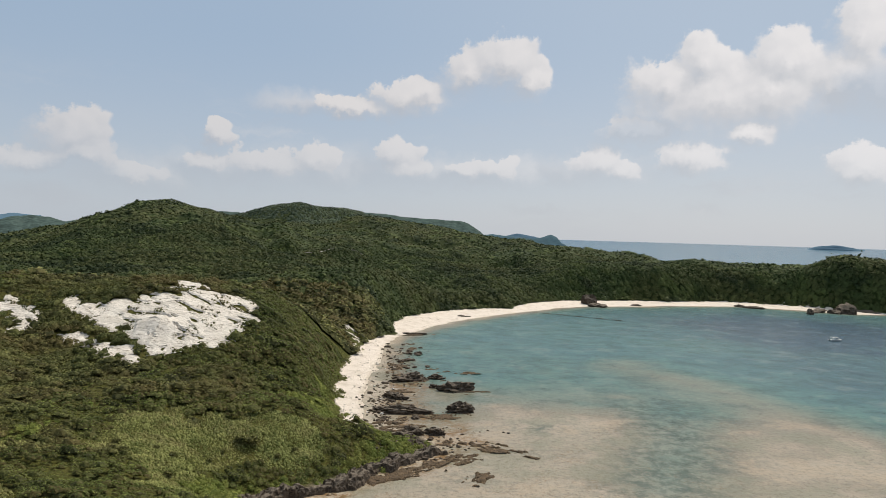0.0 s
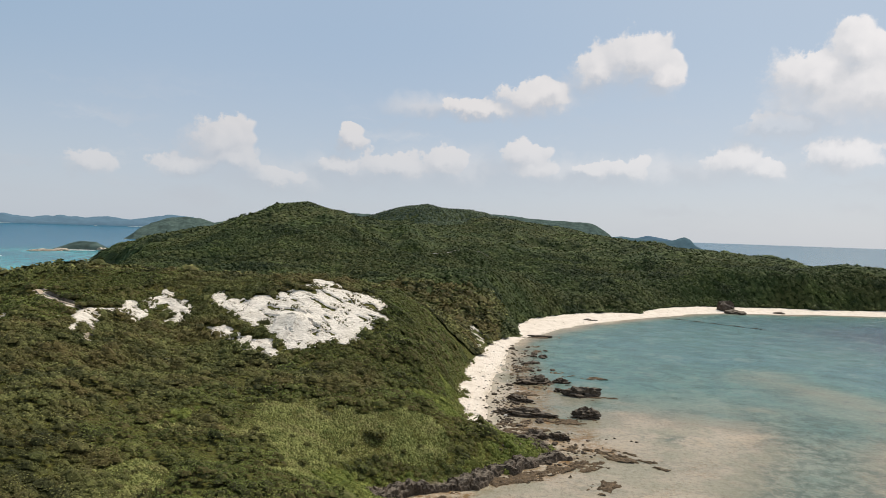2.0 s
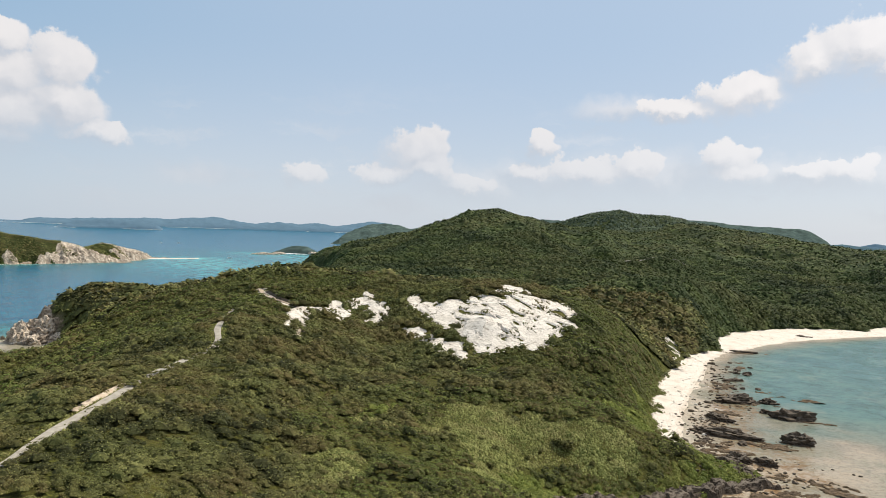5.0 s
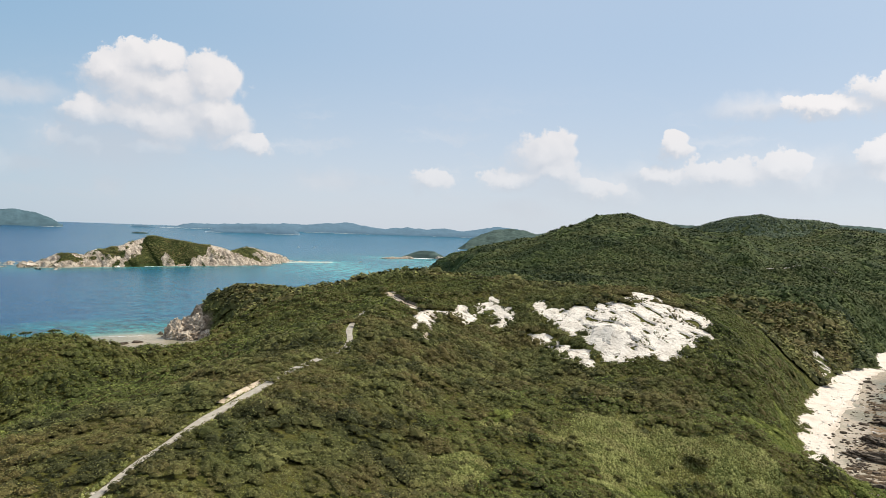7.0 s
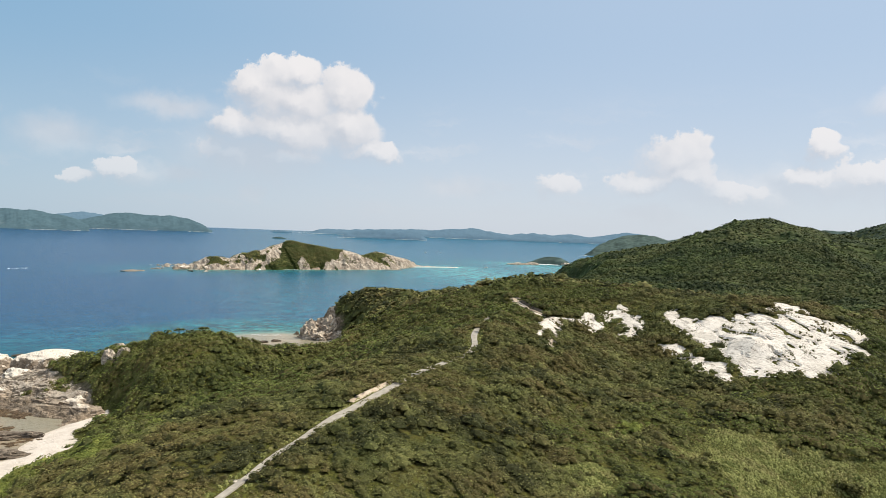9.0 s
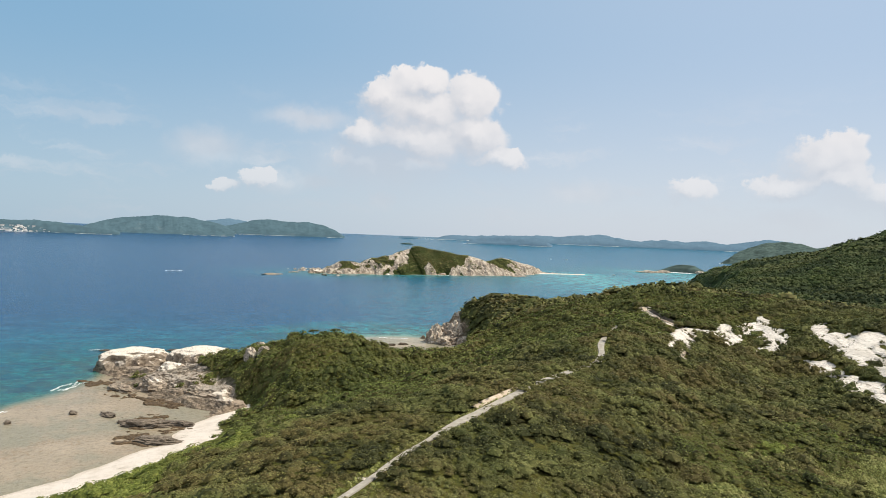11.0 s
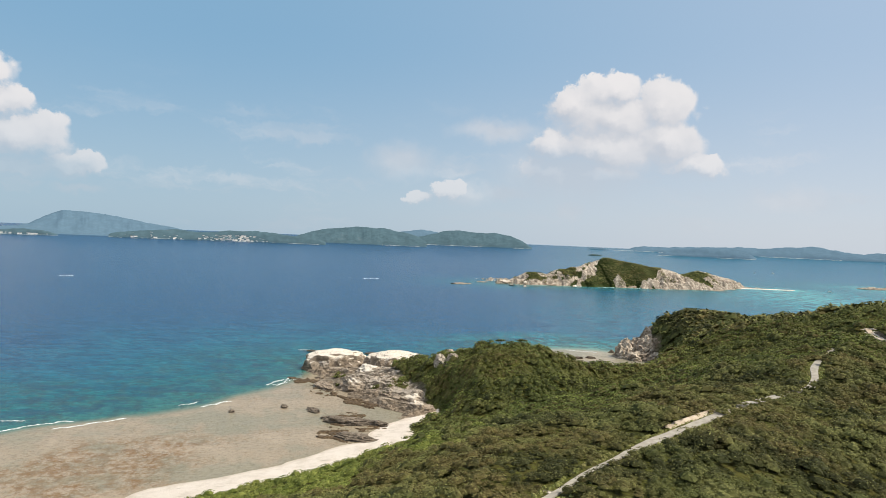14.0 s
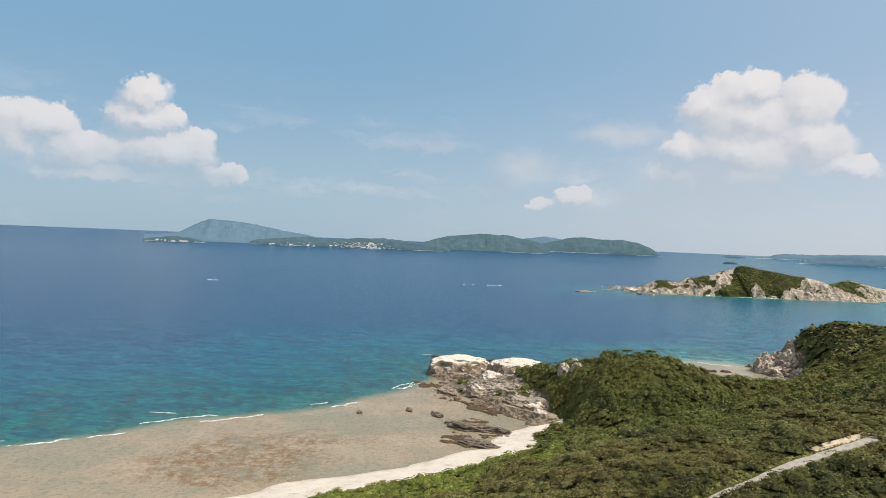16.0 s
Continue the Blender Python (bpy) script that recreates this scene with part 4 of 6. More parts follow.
def with_slopes(x0, x1, y0, y1, gap, least):
    """Scattered places, twice as dense where the ground is steep."""
    x, y = scattered(x0, x1, y0, y1, gap)
    for _ in range(2):
        ex, ey = scattered(x0, x1, y0, y1, gap)
        ok = in_sight(ex, ey) & (shore_distance(ex, ey) > 2)
        ex, ey = ex[ok], ey[ok]
        ok = steepness(ex, ey) > least
        x, y = np.concatenate([x, ex[ok]]), np.concatenate([y, ey[ok]])
        least += 0.35
    return x, y


def plant():
    x, y = with_slopes(-480, 0, -10, 420, 2.1, 0.5)
    d = np.hypot(x, y)
    ok = (d > 118) & (d < 440) & in_sight(x, y) & planted(x, y)
    x, y, d = x[ok], y[ok], d[ok]
    ok = rng.random(len(x)) < np.clip(1.25 - (d - 200) / 500, 0.62, 1)
    x, y, d = x[ok], y[ok], d[ok]
    field = meadow(x, y)
    inland = shore_distance(x, y) - beach_width(x, y)
    shore = (inland < np.where(x < -115, 62, 12) + np.where(x < -115, 30, 18) * layered(x, y, 22, 12, 4)) & (d < 330) & ((x > -120) | (y < 62 + 22 * layered(x, y, 25, 19, 3)))
    green = ((x + 30 * layered(x, y, 28, 18, 4) < -212) | ((x > -130) & (inland < 68 + 40 * layered(x, y, 28, 23, 4)))) & ~shore
    size = 1.32 * rng.lognormal(0.16, 0.36, len(x)).clip(0.6, 2.1) * (1 + 0.3 * layered(x, y, 25, 33, 2)) * (0.9 + d / 2200)
    swell = 0.55 + 0.75 * layered(x, y, 8.5, 38, 3)
    swell *= smooth(1, 9, shore_distance(x, y) - beach_width(x, y))
    wood = field < -0.9
    tufts = (field >= 0) & (rng.random(len(x)) < 0.1 + 0.75 * (layered(x, y, 9, 52, 3) > 0.2))
    sel = (wood | tufts) & ~shore & ~green
    for close in (True, False):
        pick = sel & ((d < 205) == close)
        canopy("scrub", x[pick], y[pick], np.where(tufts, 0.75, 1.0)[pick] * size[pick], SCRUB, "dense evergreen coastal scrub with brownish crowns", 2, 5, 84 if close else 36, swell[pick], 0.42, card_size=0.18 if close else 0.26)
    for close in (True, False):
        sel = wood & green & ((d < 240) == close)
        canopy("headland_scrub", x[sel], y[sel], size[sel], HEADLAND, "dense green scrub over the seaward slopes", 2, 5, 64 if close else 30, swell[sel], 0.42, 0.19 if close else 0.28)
    sel = wood & shore
    canopy("shore_scrub", x[sel], y[sel], size[sel] * 0.95, LITTORAL, "bright green leafy scrub behind the beach", 2, 5, 64, 0.6 * swell[sel], 0.42, 0.19, None, 0)
    # tufts rooted in the clefts of the bare rock
    ox, oy = scattered(-225, -90, 250, 392, 1.0)
    ok = (stone(ox, oy) > -0.8) & (layered((0.88 * ox - 0.48 * oy) / 2.5, 0.48 * ox + 0.88 * oy, 4.5, 97, 4) > 0.38)
    ox, oy = ox[ok], oy[ok]
    canopy("cleft_scrub", ox, oy, rng.uniform(0.35, 0.85, len(ox)), SCRUB, "small dark tufts rooted in clefts of the bare rock", 2, 6, 14, 1.0, 0.7, 0.34)
    # meadow tufts
    gx, gy = scattered(-120, -30, 125, 252, 0.75)
    ok = (meadow(gx, gy) > -1.5) & planted(gx, gy)
    gx, gy = gx[ok], gy[ok]
    canopy("meadow_grass", gx, gy, rng.uniform(0.3, 0.8, len(gx)) * (1 + 0.5 * layered(gx, gy, 6, 57, 3)), GRASS, "tall pale yellow-green meadow grass", 2, 5, 9, 0.3, 0.6, 0.34, None, 0)
    # woods on the middle slopes
    x, y = with_slopes(-560, 620, 150, 1050, 5.2, 0.5)
    d = np.hypot(x, y)
    ok = (d >= 436) & (d < 1000) & in_sight(x, y) & planted(x, y)
    x, y = x[ok], y[ok]
    size = rng.lognormal(1.2, 0.28, len(x)).clip(1.7, 5.2)
    swell = 0.4 + 0.3 * layered(x, y, 25, 44, 2)
    ridge = (np.hypot(x, y) < 585) & (x < -50)
    for name, sel, mat, label in (("ridge_scrub", ridge, SCRUB, "olive wind-cut scrub along the ridge"), ("forest", ~ridge, FOREST, "dense dark green subtropical forest on the slopes")):
        canopy(name, x[sel], y[sel], size[sel] * (1.15 if sel is ridge else 1), mat, label, 2, 6, 12, swell[sel], 0.36, 0.5, None, 1, SCRUB_SHADED if mat is SCRUB else FOREST_SHADED)
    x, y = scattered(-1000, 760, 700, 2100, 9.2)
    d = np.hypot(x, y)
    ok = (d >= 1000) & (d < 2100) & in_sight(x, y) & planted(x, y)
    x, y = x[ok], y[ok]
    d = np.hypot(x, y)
    for sel, mat, inner, label in ((d < 1450, FOREST, FOREST_SHADED, "continuous dark green forest on the hills"), (d >= 1450, FAR_FOREST, FAR_FOREST, "forest on the summit beyond the saddle, tinted blue-green for haze")):
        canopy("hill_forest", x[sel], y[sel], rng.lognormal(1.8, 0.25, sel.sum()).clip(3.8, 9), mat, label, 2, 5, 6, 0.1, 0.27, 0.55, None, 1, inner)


plant()

# ---- rock ----


def cut_patch(name, x, y, z, keep_point, mat):
    """A mesh of the grid's faces that touch a kept point."""
    f = grid_faces(*x.shape)
    f = f[keep_point.ravel()[f].any(1)]
    used = np.unique(f)
    index = np.full(x.size, -1)
    index[used] = np.arange(len(used))
    return new(name, fast_mesh(name, np.stack([x, y, z], -1).reshape(-1, 3)[used], index[f], mat, False))


def patch_grid(outline, gap, rim=5):
    pts = np.array(outline, float)
    return np.meshgrid(np.arange(pts[:, 0].min() - rim, pts[:, 0].max() + rim, gap), np.arange(pts[:, 1].min() - rim, pts[:, 1].max() + rim, gap))


def outcrop(name, outline, gap, label):
    """Bare weathered rock standing out of the scrub, ragged at the rim and fluted down the slope."""
    x, y = patch_grid(outline, gap)
    depth = outcrop_depth(outline, x, y)
    along, across = 0.88 * x - 0.48 * y, 0.48 * x + 0.88 * y
    flute = np.abs(layered(along / 2.5 + 0.03 * across ** 2 / 10, across, 7, 130, 5))
    rough = layered(x, y, 4, 140, 4)
    hump = 1.6 * np.exp(-(((x + 131) / 9) ** 2 + ((y - 322) / 7) ** 2))
    rise = 0.7 + 0.35 * smooth(-0.6, 0.6, depth) + (0.12 * smooth(0.0, 0.1, flute) + 2.2 * hump) * smooth(0, 3, depth) + (0.08 * rough + 0.06 * layered(x, y, 1.6, 145, 2)) * smooth(-0.5, 2, depth)
    return tagged(cut_patch(name, x, y, land_height(x, y) + rise - 0.35, depth > -0.7, PALE_ROCK), label, "rock")


def strata(name, outline, gap, high, label, mat, lean=(0.75, 0.66)):
    """Bare shore rock in tilted layers with ledges and clefts."""
    x, y = patch_grid(outline, gap, 3)
    d = edge_distance(outline, x + 2.5 * layered(x, y, 10, 150, 3), y + 2.5 * layered(x, y, 10, 155, 3))
    u, v = lean[0] * x + lean[1] * y, -lean[1] * x + lean[0] * y
    beds = layered(u / 4, v, 5, 160, 4)
    block = layered(x, y, 13, 165, 4)
    step = np.floor((beds * 2.2 + block) * 2) / 4 + 0.35 * beds
    rise = smooth(-1, 5, d) * (high * np.clip(0.35 + step, 0.05, 1.6)) + 0.4 * layered(x, y, 2.5, 168, 3) * smooth(-1, 2, d)
    return tagged(cut_patch(name, x, y, np.maximum(land_height(x, y), -0.6) + rise - 0.3, d > -1, mat), label, "rock")


for which, outline in OUTCROPS:
    outcrop("rock_outcrop", outline, 0.6,
            "large bare whitish weathered rock face among dark scrub" if which == "great" else "small bare whitish rock patch among scrub")


def boulder(name, x, y, z, size, mat, label, seed, turn=0.0, level=4, rough=0.35, slab=0.0, category="rock", table=0.0):
    """A craggy rock: a ball broken up by ridged noise and planes, with a flat foot."""
    bm = bmesh.new()
    bmesh.ops.create_icosphere(bm, subdivisions=level, radius=1.0)
    off = Vector((seed * 7.3, seed * 3.1, seed * 1.7))
    for v in bm.verts:
        p = v.co.copy()
        n = noise.fractal(p * 1.3 + off, 0.9, 2.1, 5)
        crag = 1 - abs(noise.noise(p * 2.6 + off * 2)) * 2
        cell = noise.cell(Vector((p.x * 2.2, p.y * 2.2, p.z * 3.5)) + off)
        p *= 1 + rough * (0.55 * n + 0.45 * crag - 0.25) + 0.14 * rough * cell
        if slab:
            p.z = p.z * (1 - slab) + slab * (round(p.z * 3.0 + 0.4 * n) / 3.0)
        if table and p.z > table:
            p.z = table + (p.z - table) * 0.35
        p.z = max(p.z, -0.35)
        v.co = Vector((p.x * size[0], p.y * size[1], p.z * size[2]))
    ob = part(name, bm, mat)
    ob.matrix_basis = pose(x, y, z, 0, 0, turn)
    return tagged(ob, label, category)


# dark limestone blocks in the east bay: x, y, half length, half width, half height, turn
BAY_ROCKS = [(-15, 374, 10, 4.5, 3.4, 20), (-2, 380, 4, 3, 2.2, 0), (-21, 333, 6.5, 3, 2.4, -40), (-14, 306, 11, 3.2, 2.8, 2), (-26, 308, 4, 2.5, 1.6, 0),
             (9, 353, 9, 4.6, 4.2, 12), (-3, 358, 2.2, 1.6, 1.6, 0), (10, 311, 6, 3.2, 3.6, 10), (-1, 275, 4.2, 2.6, 2.4, -20), (-10, 274, 4.5, 2.4, 2.6, 10),
             (20, 662, 7, 3, 1.8, 15), (-20, 543, 8, 2.4, 1.3, 0), (-14, 455, 2.6, 1.8, 1.5, 0), (-20, 430, 5, 2, 1.2, 30)]
for i, (x, y, a, b, c, turn) in enumerate(BAY_ROCKS):
    boulder("sea_rock", x, y, 0.1, (a, b, c), DARK_ROCK, "dark jagged limestone rock standing in shallow water", i + 1, turn, 4, 0.72, 0.3)

# dark rock shelf along the point: a pitted ledge with a steep ragged edge
SHELF = [[(-60, 190), (-52, 199), (-44, 206), (-36, 211)], [(-36, 211), (-28, 217), (-24, 225), (-17, 233)], [(-15, 236), (-8, 244), (-1, 251)], [(-3, 254), (-10, 262), (-14, 270)]]


def rock_shelf(line, broad, high):
    x, y = patch_grid(line, 0.4, broad + 3)
    d, _ = to_line(line, x + 1.8 * layered(x, y, 5, 601, 4), y + 1.8 * layered(x, y, 5, 602, 4))
    inner = broad * (0.85 + 0.5 * layered(x, y, 9, 603, 2)) - d
    cleft = smooth(0.16, 0.0, np.abs(layered(x, y, 6, 604, 3)))
    tables = np.floor(2.5 * (layered(x, y, 7, 605, 3) + 0.5)) / 2.5
    z = high * (0.55 * smooth(-0.3, 0.7, inner) + 0.45 * smooth(1.2, 2.0, inner + 1.2 * layered(x, y, 3, 606, 2))) * (0.8 + 0.35 * tables)
    z -= 1.3 * cleft * smooth(-0.5, 0.6, inner)
    z += 0.45 * layered(x, y, 1.4, 607, 3) * smooth(-0.6, 0.5, inner)
    tagged(cut_patch("rock_ledge", x, y, z - 0.25, inner > -1.2, DARK_ROCK), "dark pitted limestone ledge along the shore", "rock")


for i, line in enumerate(SHELF):
    rock_shelf(line, (5.5, 5.0, 4.0, 3.4)[i], (3.0, 3.0, 2.6, 2.2)[i])

# rocks at the far end of the bay
for i, (x, y, a, b, c) in enumerate([(178, 801, 9, 6, 4), (174, 818, 10, 9, 13), (186, 800, 10, 5, 3), (363, 847, 8, 4, 3), (374, 832, 12, 4, 2.6), (416, 784, 4, 3.5, 6),
                                      (440, 812, 18, 6, 4), (468, 806, 14, 10, 11), (452, 800, 8, 6, 5), (496, 815, 16, 6, 4), (230, 822, 7, 3, 2)]):
    boulder("sea_rock", x, y, 0.2, (a, b, c), DARK_ROCK, "dark weathered rock at the edge of the far beach", 60 + i, i * 37, 3, 0.45, 0.2)



def reef_patch(x0, y0, a, b, turn, seed):
    """A low ragged reef drying at the surface."""
    u, v = np.meshgrid(np.arange(-a - 2, a + 2, 0.45), np.arange(-b - 2, b + 2, 0.45))
    c, s = math.cos(radians(turn)), math.sin(radians(turn))
    x, y = x0 + u * c - v * s, y0 + u * s + v * c
    r = (u / a) ** 2 + (v / b) ** 2
    z = 0.1 - 0.42 * r + 1.15 * layered(u / 1.8 + x0, v + y0, 3.2, seed, 5) + 0.35 * layered(x, y, 1.1, seed + 9, 2)
    z = np.minimum(z, 0.45 + 0.15 * layered(x, y, 1.5, seed + 3))
    tagged(cut_patch("reef_head", x, y, z, (z > -0.05) & (r < 1.6), REEF_ROCK), "low broken brown reef just above the water", "reef", kind="stuff")


for i, (x, y, a, b, turn) in enumerate([(8, 397, 15, 3.4, 3), (-4, 404, 8, 3, 20), (18, 260, 9, 5, -25), (28, 254, 9, 3.4, -30), (8, 244, 8, 4, 30), (-6, 236, 12, 4, 42), (-18, 222, 12, 4, 44),
                                        (0, 262, 6, 3.4, 10), (14, 226, 6, 5, 60), (-34, 206, 12, 3.5, 40), (-10, 229, 10, 4, 48), (4, 240, 9, 5, 40), (12, 350, 12, 5, 10), (12, 308, 9, 4, 10), (-10, 376, 13, 5, 15), (-4, 300, 12, 4, 5), (-14, 282, 8, 4, 20), (-20, 470, 9, 3.4, 85), (-26, 412, 11, 5, 88), (-25, 388, 8, 5, 80), (-18, 345, 9, 4, 0), (-14, 318, 10, 3, 5),
                                        (-18, 292, 9, 4, 40), (-16, 540, 12, 2.4, 20), (-22, 500, 8, 4, 80), (-10, 365, 7, 3, 10), (-284, 58, 14, 6, 60), (-270, 52, 11, 6, 60), (-300, 58, 9, 5, 60), (-325, 68, 14, 6, 30), (-345, 56, 12, 6, 15), (-372, 50, 14, 5, 40)]):
    reef_patch(x, y, a, b, turn, 500 + 13 * i)


def breakwater():
    bm = bmesh.new()
    for i in range(26):
        u = i / 25
        x, y = 96 + 80 * u, 723 - 55 * u
        box(bm, (x, y, -0.05 + 0.3 * math.sin(i * 5)), (3.4, 1.5 + 0.5 * math.sin(i * 2.3), 0.9), 0.25, Matrix.Rotation(-0.6 + 0.2 * math.sin(i), 4, "Z"))
    tagged(part("breakwater", bm, DARK_ROCK), "low dark line of stones in the bay", "breakwater", kind="structure")


breakwater()

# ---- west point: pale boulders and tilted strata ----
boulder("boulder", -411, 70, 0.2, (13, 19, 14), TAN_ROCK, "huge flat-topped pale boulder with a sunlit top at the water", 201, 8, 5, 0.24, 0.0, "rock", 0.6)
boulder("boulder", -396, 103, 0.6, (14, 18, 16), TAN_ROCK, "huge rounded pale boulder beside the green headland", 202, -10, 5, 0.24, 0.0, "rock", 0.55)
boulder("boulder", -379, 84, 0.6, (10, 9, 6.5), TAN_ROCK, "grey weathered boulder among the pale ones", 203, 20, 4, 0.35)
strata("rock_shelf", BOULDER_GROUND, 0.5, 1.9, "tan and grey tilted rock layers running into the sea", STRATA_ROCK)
strata("rock_cliff", CAPE_ROCK, 0.7, 3.5, "broken pale rock slope at the tip of the cape", STRATA_ROCK)
WEST_ROCKS = [(-358, 56, 9, 4, 1.8, 15), (-352, 70, 8, 7, 4.5, 30), (-342, 80, 10, 7, 4.0, 40), (-330, 86, 10, 6, 3.4, 35), (-318, 92, 10, 7, 4.2, 50), (-305, 92, 7, 6, 3.6, 20),
              (-333, 98, 8, 6, 5.0, 10), (-350, 100, 9, 9, 7.5, 60), (-322, 106, 7, 5, 6.0, 15), (-362, 70, 8, 5, 2.0, 25), (-311, 44, 4.5, 2, 1.1, 20), (-289, 56, 10, 3.6, 2.2, 65),
              (-285, 66, 6, 2.2, 1.8, 50), (-267, 54, 9, 4.2, 1.5, 55), (-296, 50, 5, 2, 1.2, 60), (-315, 9, 2, 1.2, 0.8, 0), (-320, 32, 2.4, 1.4, 0.9, 0)]
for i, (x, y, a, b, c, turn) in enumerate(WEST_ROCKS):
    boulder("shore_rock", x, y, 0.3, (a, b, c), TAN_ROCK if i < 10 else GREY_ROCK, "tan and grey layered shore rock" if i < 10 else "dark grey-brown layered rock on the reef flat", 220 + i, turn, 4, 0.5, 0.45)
for i, (x, y, a, b, c) in enumerate([(-460, 84, 7, 3, 1.4), (-454, 102, 6, 2.4, 1.2), (-469, 63, 3, 2, 0.9), (-428, 242, 3, 2, 1.4), (-428, 251, 3.4, 2, 1.3)]):
    boulder("sea_rock", x, y, 0.0, (a, b, c), DARK_ROCK, "low dark rock washed by the sea", 250 + i, 70, 3, 0.5, 0.2)
# bare cliffs of the headland and the cape
for i, (x, y, z, a, b, c) in enumerate([(-328, 108, 17, 4, 3, 5), (-323, 113, 19, 3.5, 3, 4), (-354, 124, 9, 8, 8, 9), (-430, 281, 1, 9, 8, 9), (-423, 292, 6, 8, 7, 9), (-437, 296, 2, 9, 10, 11), (-440, 312, 3, 9, 9, 13),
                                        (-418, 284, 1, 9, 6, 5), (-408, 290, 2, 8, 5, 4)]):
    boulder("cliff_rock", x, y, z, (a, b, c), BUFF_ROCK, "broken pale cliff rock below the scrub", 270 + i, i * 40, 4, 0.3 if i < 2 else 0.6, 0.3)
strata("rock_cliff", EAST_CLIFF, 0.7, 2.4, "white bare rock at the foot of the wooded slope", PALE_ROCK)
g = random.Random(21)
for i in range(30):
    y = g.uniform(292, 500)
    x = -31 + g.gauss(6, 7) + (6 if y < 330 else 0)
    a = g.uniform(0.8, 2.6)
    boulder("beach_rock", x, y, 0.1, (a, a * 0.7, a * g.uniform(0.35, 0.6)), DARK_ROCK, "small dark rock on the wet sand", 400 + i, g.uniform(0, 180), 3, 0.5, 0.2)


# ---- road ----


def smooth_line(line, gap):
    """A Catmull-Rom curve through the given places, in even steps."""
    p = np.array(line, float)
    p = np.vstack([2 * p[0] - p[1], p, 2 * p[-1] - p[-2]])
    out = []
    for a, b, c, d in zip(p[:-3], p[1:-2], p[2:-1], p[3:]):
        for u in np.linspace(0, 1, max(2, int(np.hypot(*(c - b)) / gap)), endpoint=False):
            out.append(0.5 * (2 * b + (c - a) * u + (2 * a - 5 * b + 4 * c - d) * u ** 2 + (3 * b - a - 3 * c + d) * u ** 3))
    return np.array(out + [p[-2]])


def ribbon(name, line, half, lift, mat, wobble=0.0):
    c = smooth_line(line, 1.5)
    t = np.gradient(c, axis=0)
    t /= np.linalg.norm(t, axis=1, keepdims=True)
    side = np.stack([-t[:, 1], t[:, 0]], 1)
    across = np.array([-1, -0.93, -0.4, 0.4, 0.93, 1])
    drop = np.array([-0.4, 0, 0.02, 0.02, 0, -0.4])
    if isinstance(half, tuple):
        half = np.interp(c[:, 1], *half)
    width = half * (1 + wobble * value_noise(c[:, 0], c[:, 1], 4, 61))
    x = c[:, None, 0] + side[:, None, 0] * across * width[:, None]
    y = c[:, None, 1] + side[:, None, 1] * across * width[:, None]
    z = land_height(c[:, 0], c[:, 1])[:, None] + lift + drop
    return new(name, fast_mesh(name, np.stack([x, y, z], -1).reshape(-1, 3), grid_faces(*x.shape), mat, False))


tagged(ribbon("road", ROAD_LINE, ((20, 88, 104, 300), (0.72, 0.7, 1.4, 1.35)), 0.3, ROAD, 0.12), "narrow pale grey concrete road through scrub", "road", kind="structure")
tagged(ribbon("track", TRACK_LINE, 1.2, 0.3, CUT, 0.3), "short pale dirt track on the hill", "track", kind="structure")
tagged(ribbon("footpath", FOOTPATH, 0.8, 0.25, CUT, 0.5), "thin trodden sandy footpath", "path", kind="structure")
tagged(ribbon("far_track", [(-168, 852), (-133, 894), (-101, 931)], 1.8, 2.6, ROAD, 0.4), "pale track across the wooded slope", "track", kind="structure")


def road_bank(line, side_by, high, reach, mat, label):
    """An earth bank beside the road, steep towards it."""
    c = smooth_line(line, 0.8)
    t = np.gradient(c, axis=0)
    t /= np.linalg.norm(t, axis=1, keepdims=True)
    side = np.stack([-t[:, 1], t[:, 0]], 1)
    w = np.array([0.0, 0.15, 0.3, 0.5, 0.7, 0.85, 1.0])
    h = np.array([-0.3, 0.25, 0.55, 0.9, 1.0, 0.75, -0.4])
    fade = np.sin(np.linspace(0.08, 3.06, len(c))) ** 0.6
    x = c[:, None, 0] + side[:, None, 0] * (side_by + w * reach)
    y = c[:, None, 1] + side[:, None, 1] * (side_by + w * reach)
    z = land_height(x, y) + 0.2 + high * h * fade[:, None] * (1 + 0.3 * layered(x, y, 7, 210, 3))
    ob = new("road_bank", fast_mesh("road_bank", np.stack([x, y, z], -1).reshape(-1, 3), grid_faces(*x.shape), mat))
    return tagged(ob, label, "bank", kind="structure")


road_bank([(-154, 117), (-158, 124), (-162, 132), (-166, 139), (-170, 146)], 1.7, 0.5, 2.4, CUT, "pale orange earth bank cut beside the road")
# added bank in dark rock colour, standing in for the shadow line there
road_bank([(-252, 299), (-246, 297), (-238, 294), (-230, 292), (-222, 289)], 0.9, 1.7, 1.6, GREY_ROCK, "bank on the crest road, coloured dark for the shaded notch")

# ---- the islet ----
ISLET_CREST = [(-1195, 523, 6), (-1192, 542, 14), (-1189, 556, 22), (-1191, 578, 22), (-1184, 594, 19), (-1187, 609, 27), (-1183, 621, 29), (-1185, 638, 29),
               (-1188, 652, 33), (-1186, 670, 37), (-1192, 700, 46), (-1191, 713, 53), (-1191, 727, 54), (-1182, 755, 48), (-1172, 779, 44), (-1163, 806, 39),
               (-1161, 826, 38), (-1153, 844, 33), (-1153, 866, 27), (-1158, 887, 30), (-1166, 916, 35), (-1172, 943, 32), (-1204, 998, 23), (-1238, 1050, 17), (-1240, 1066, 4)]


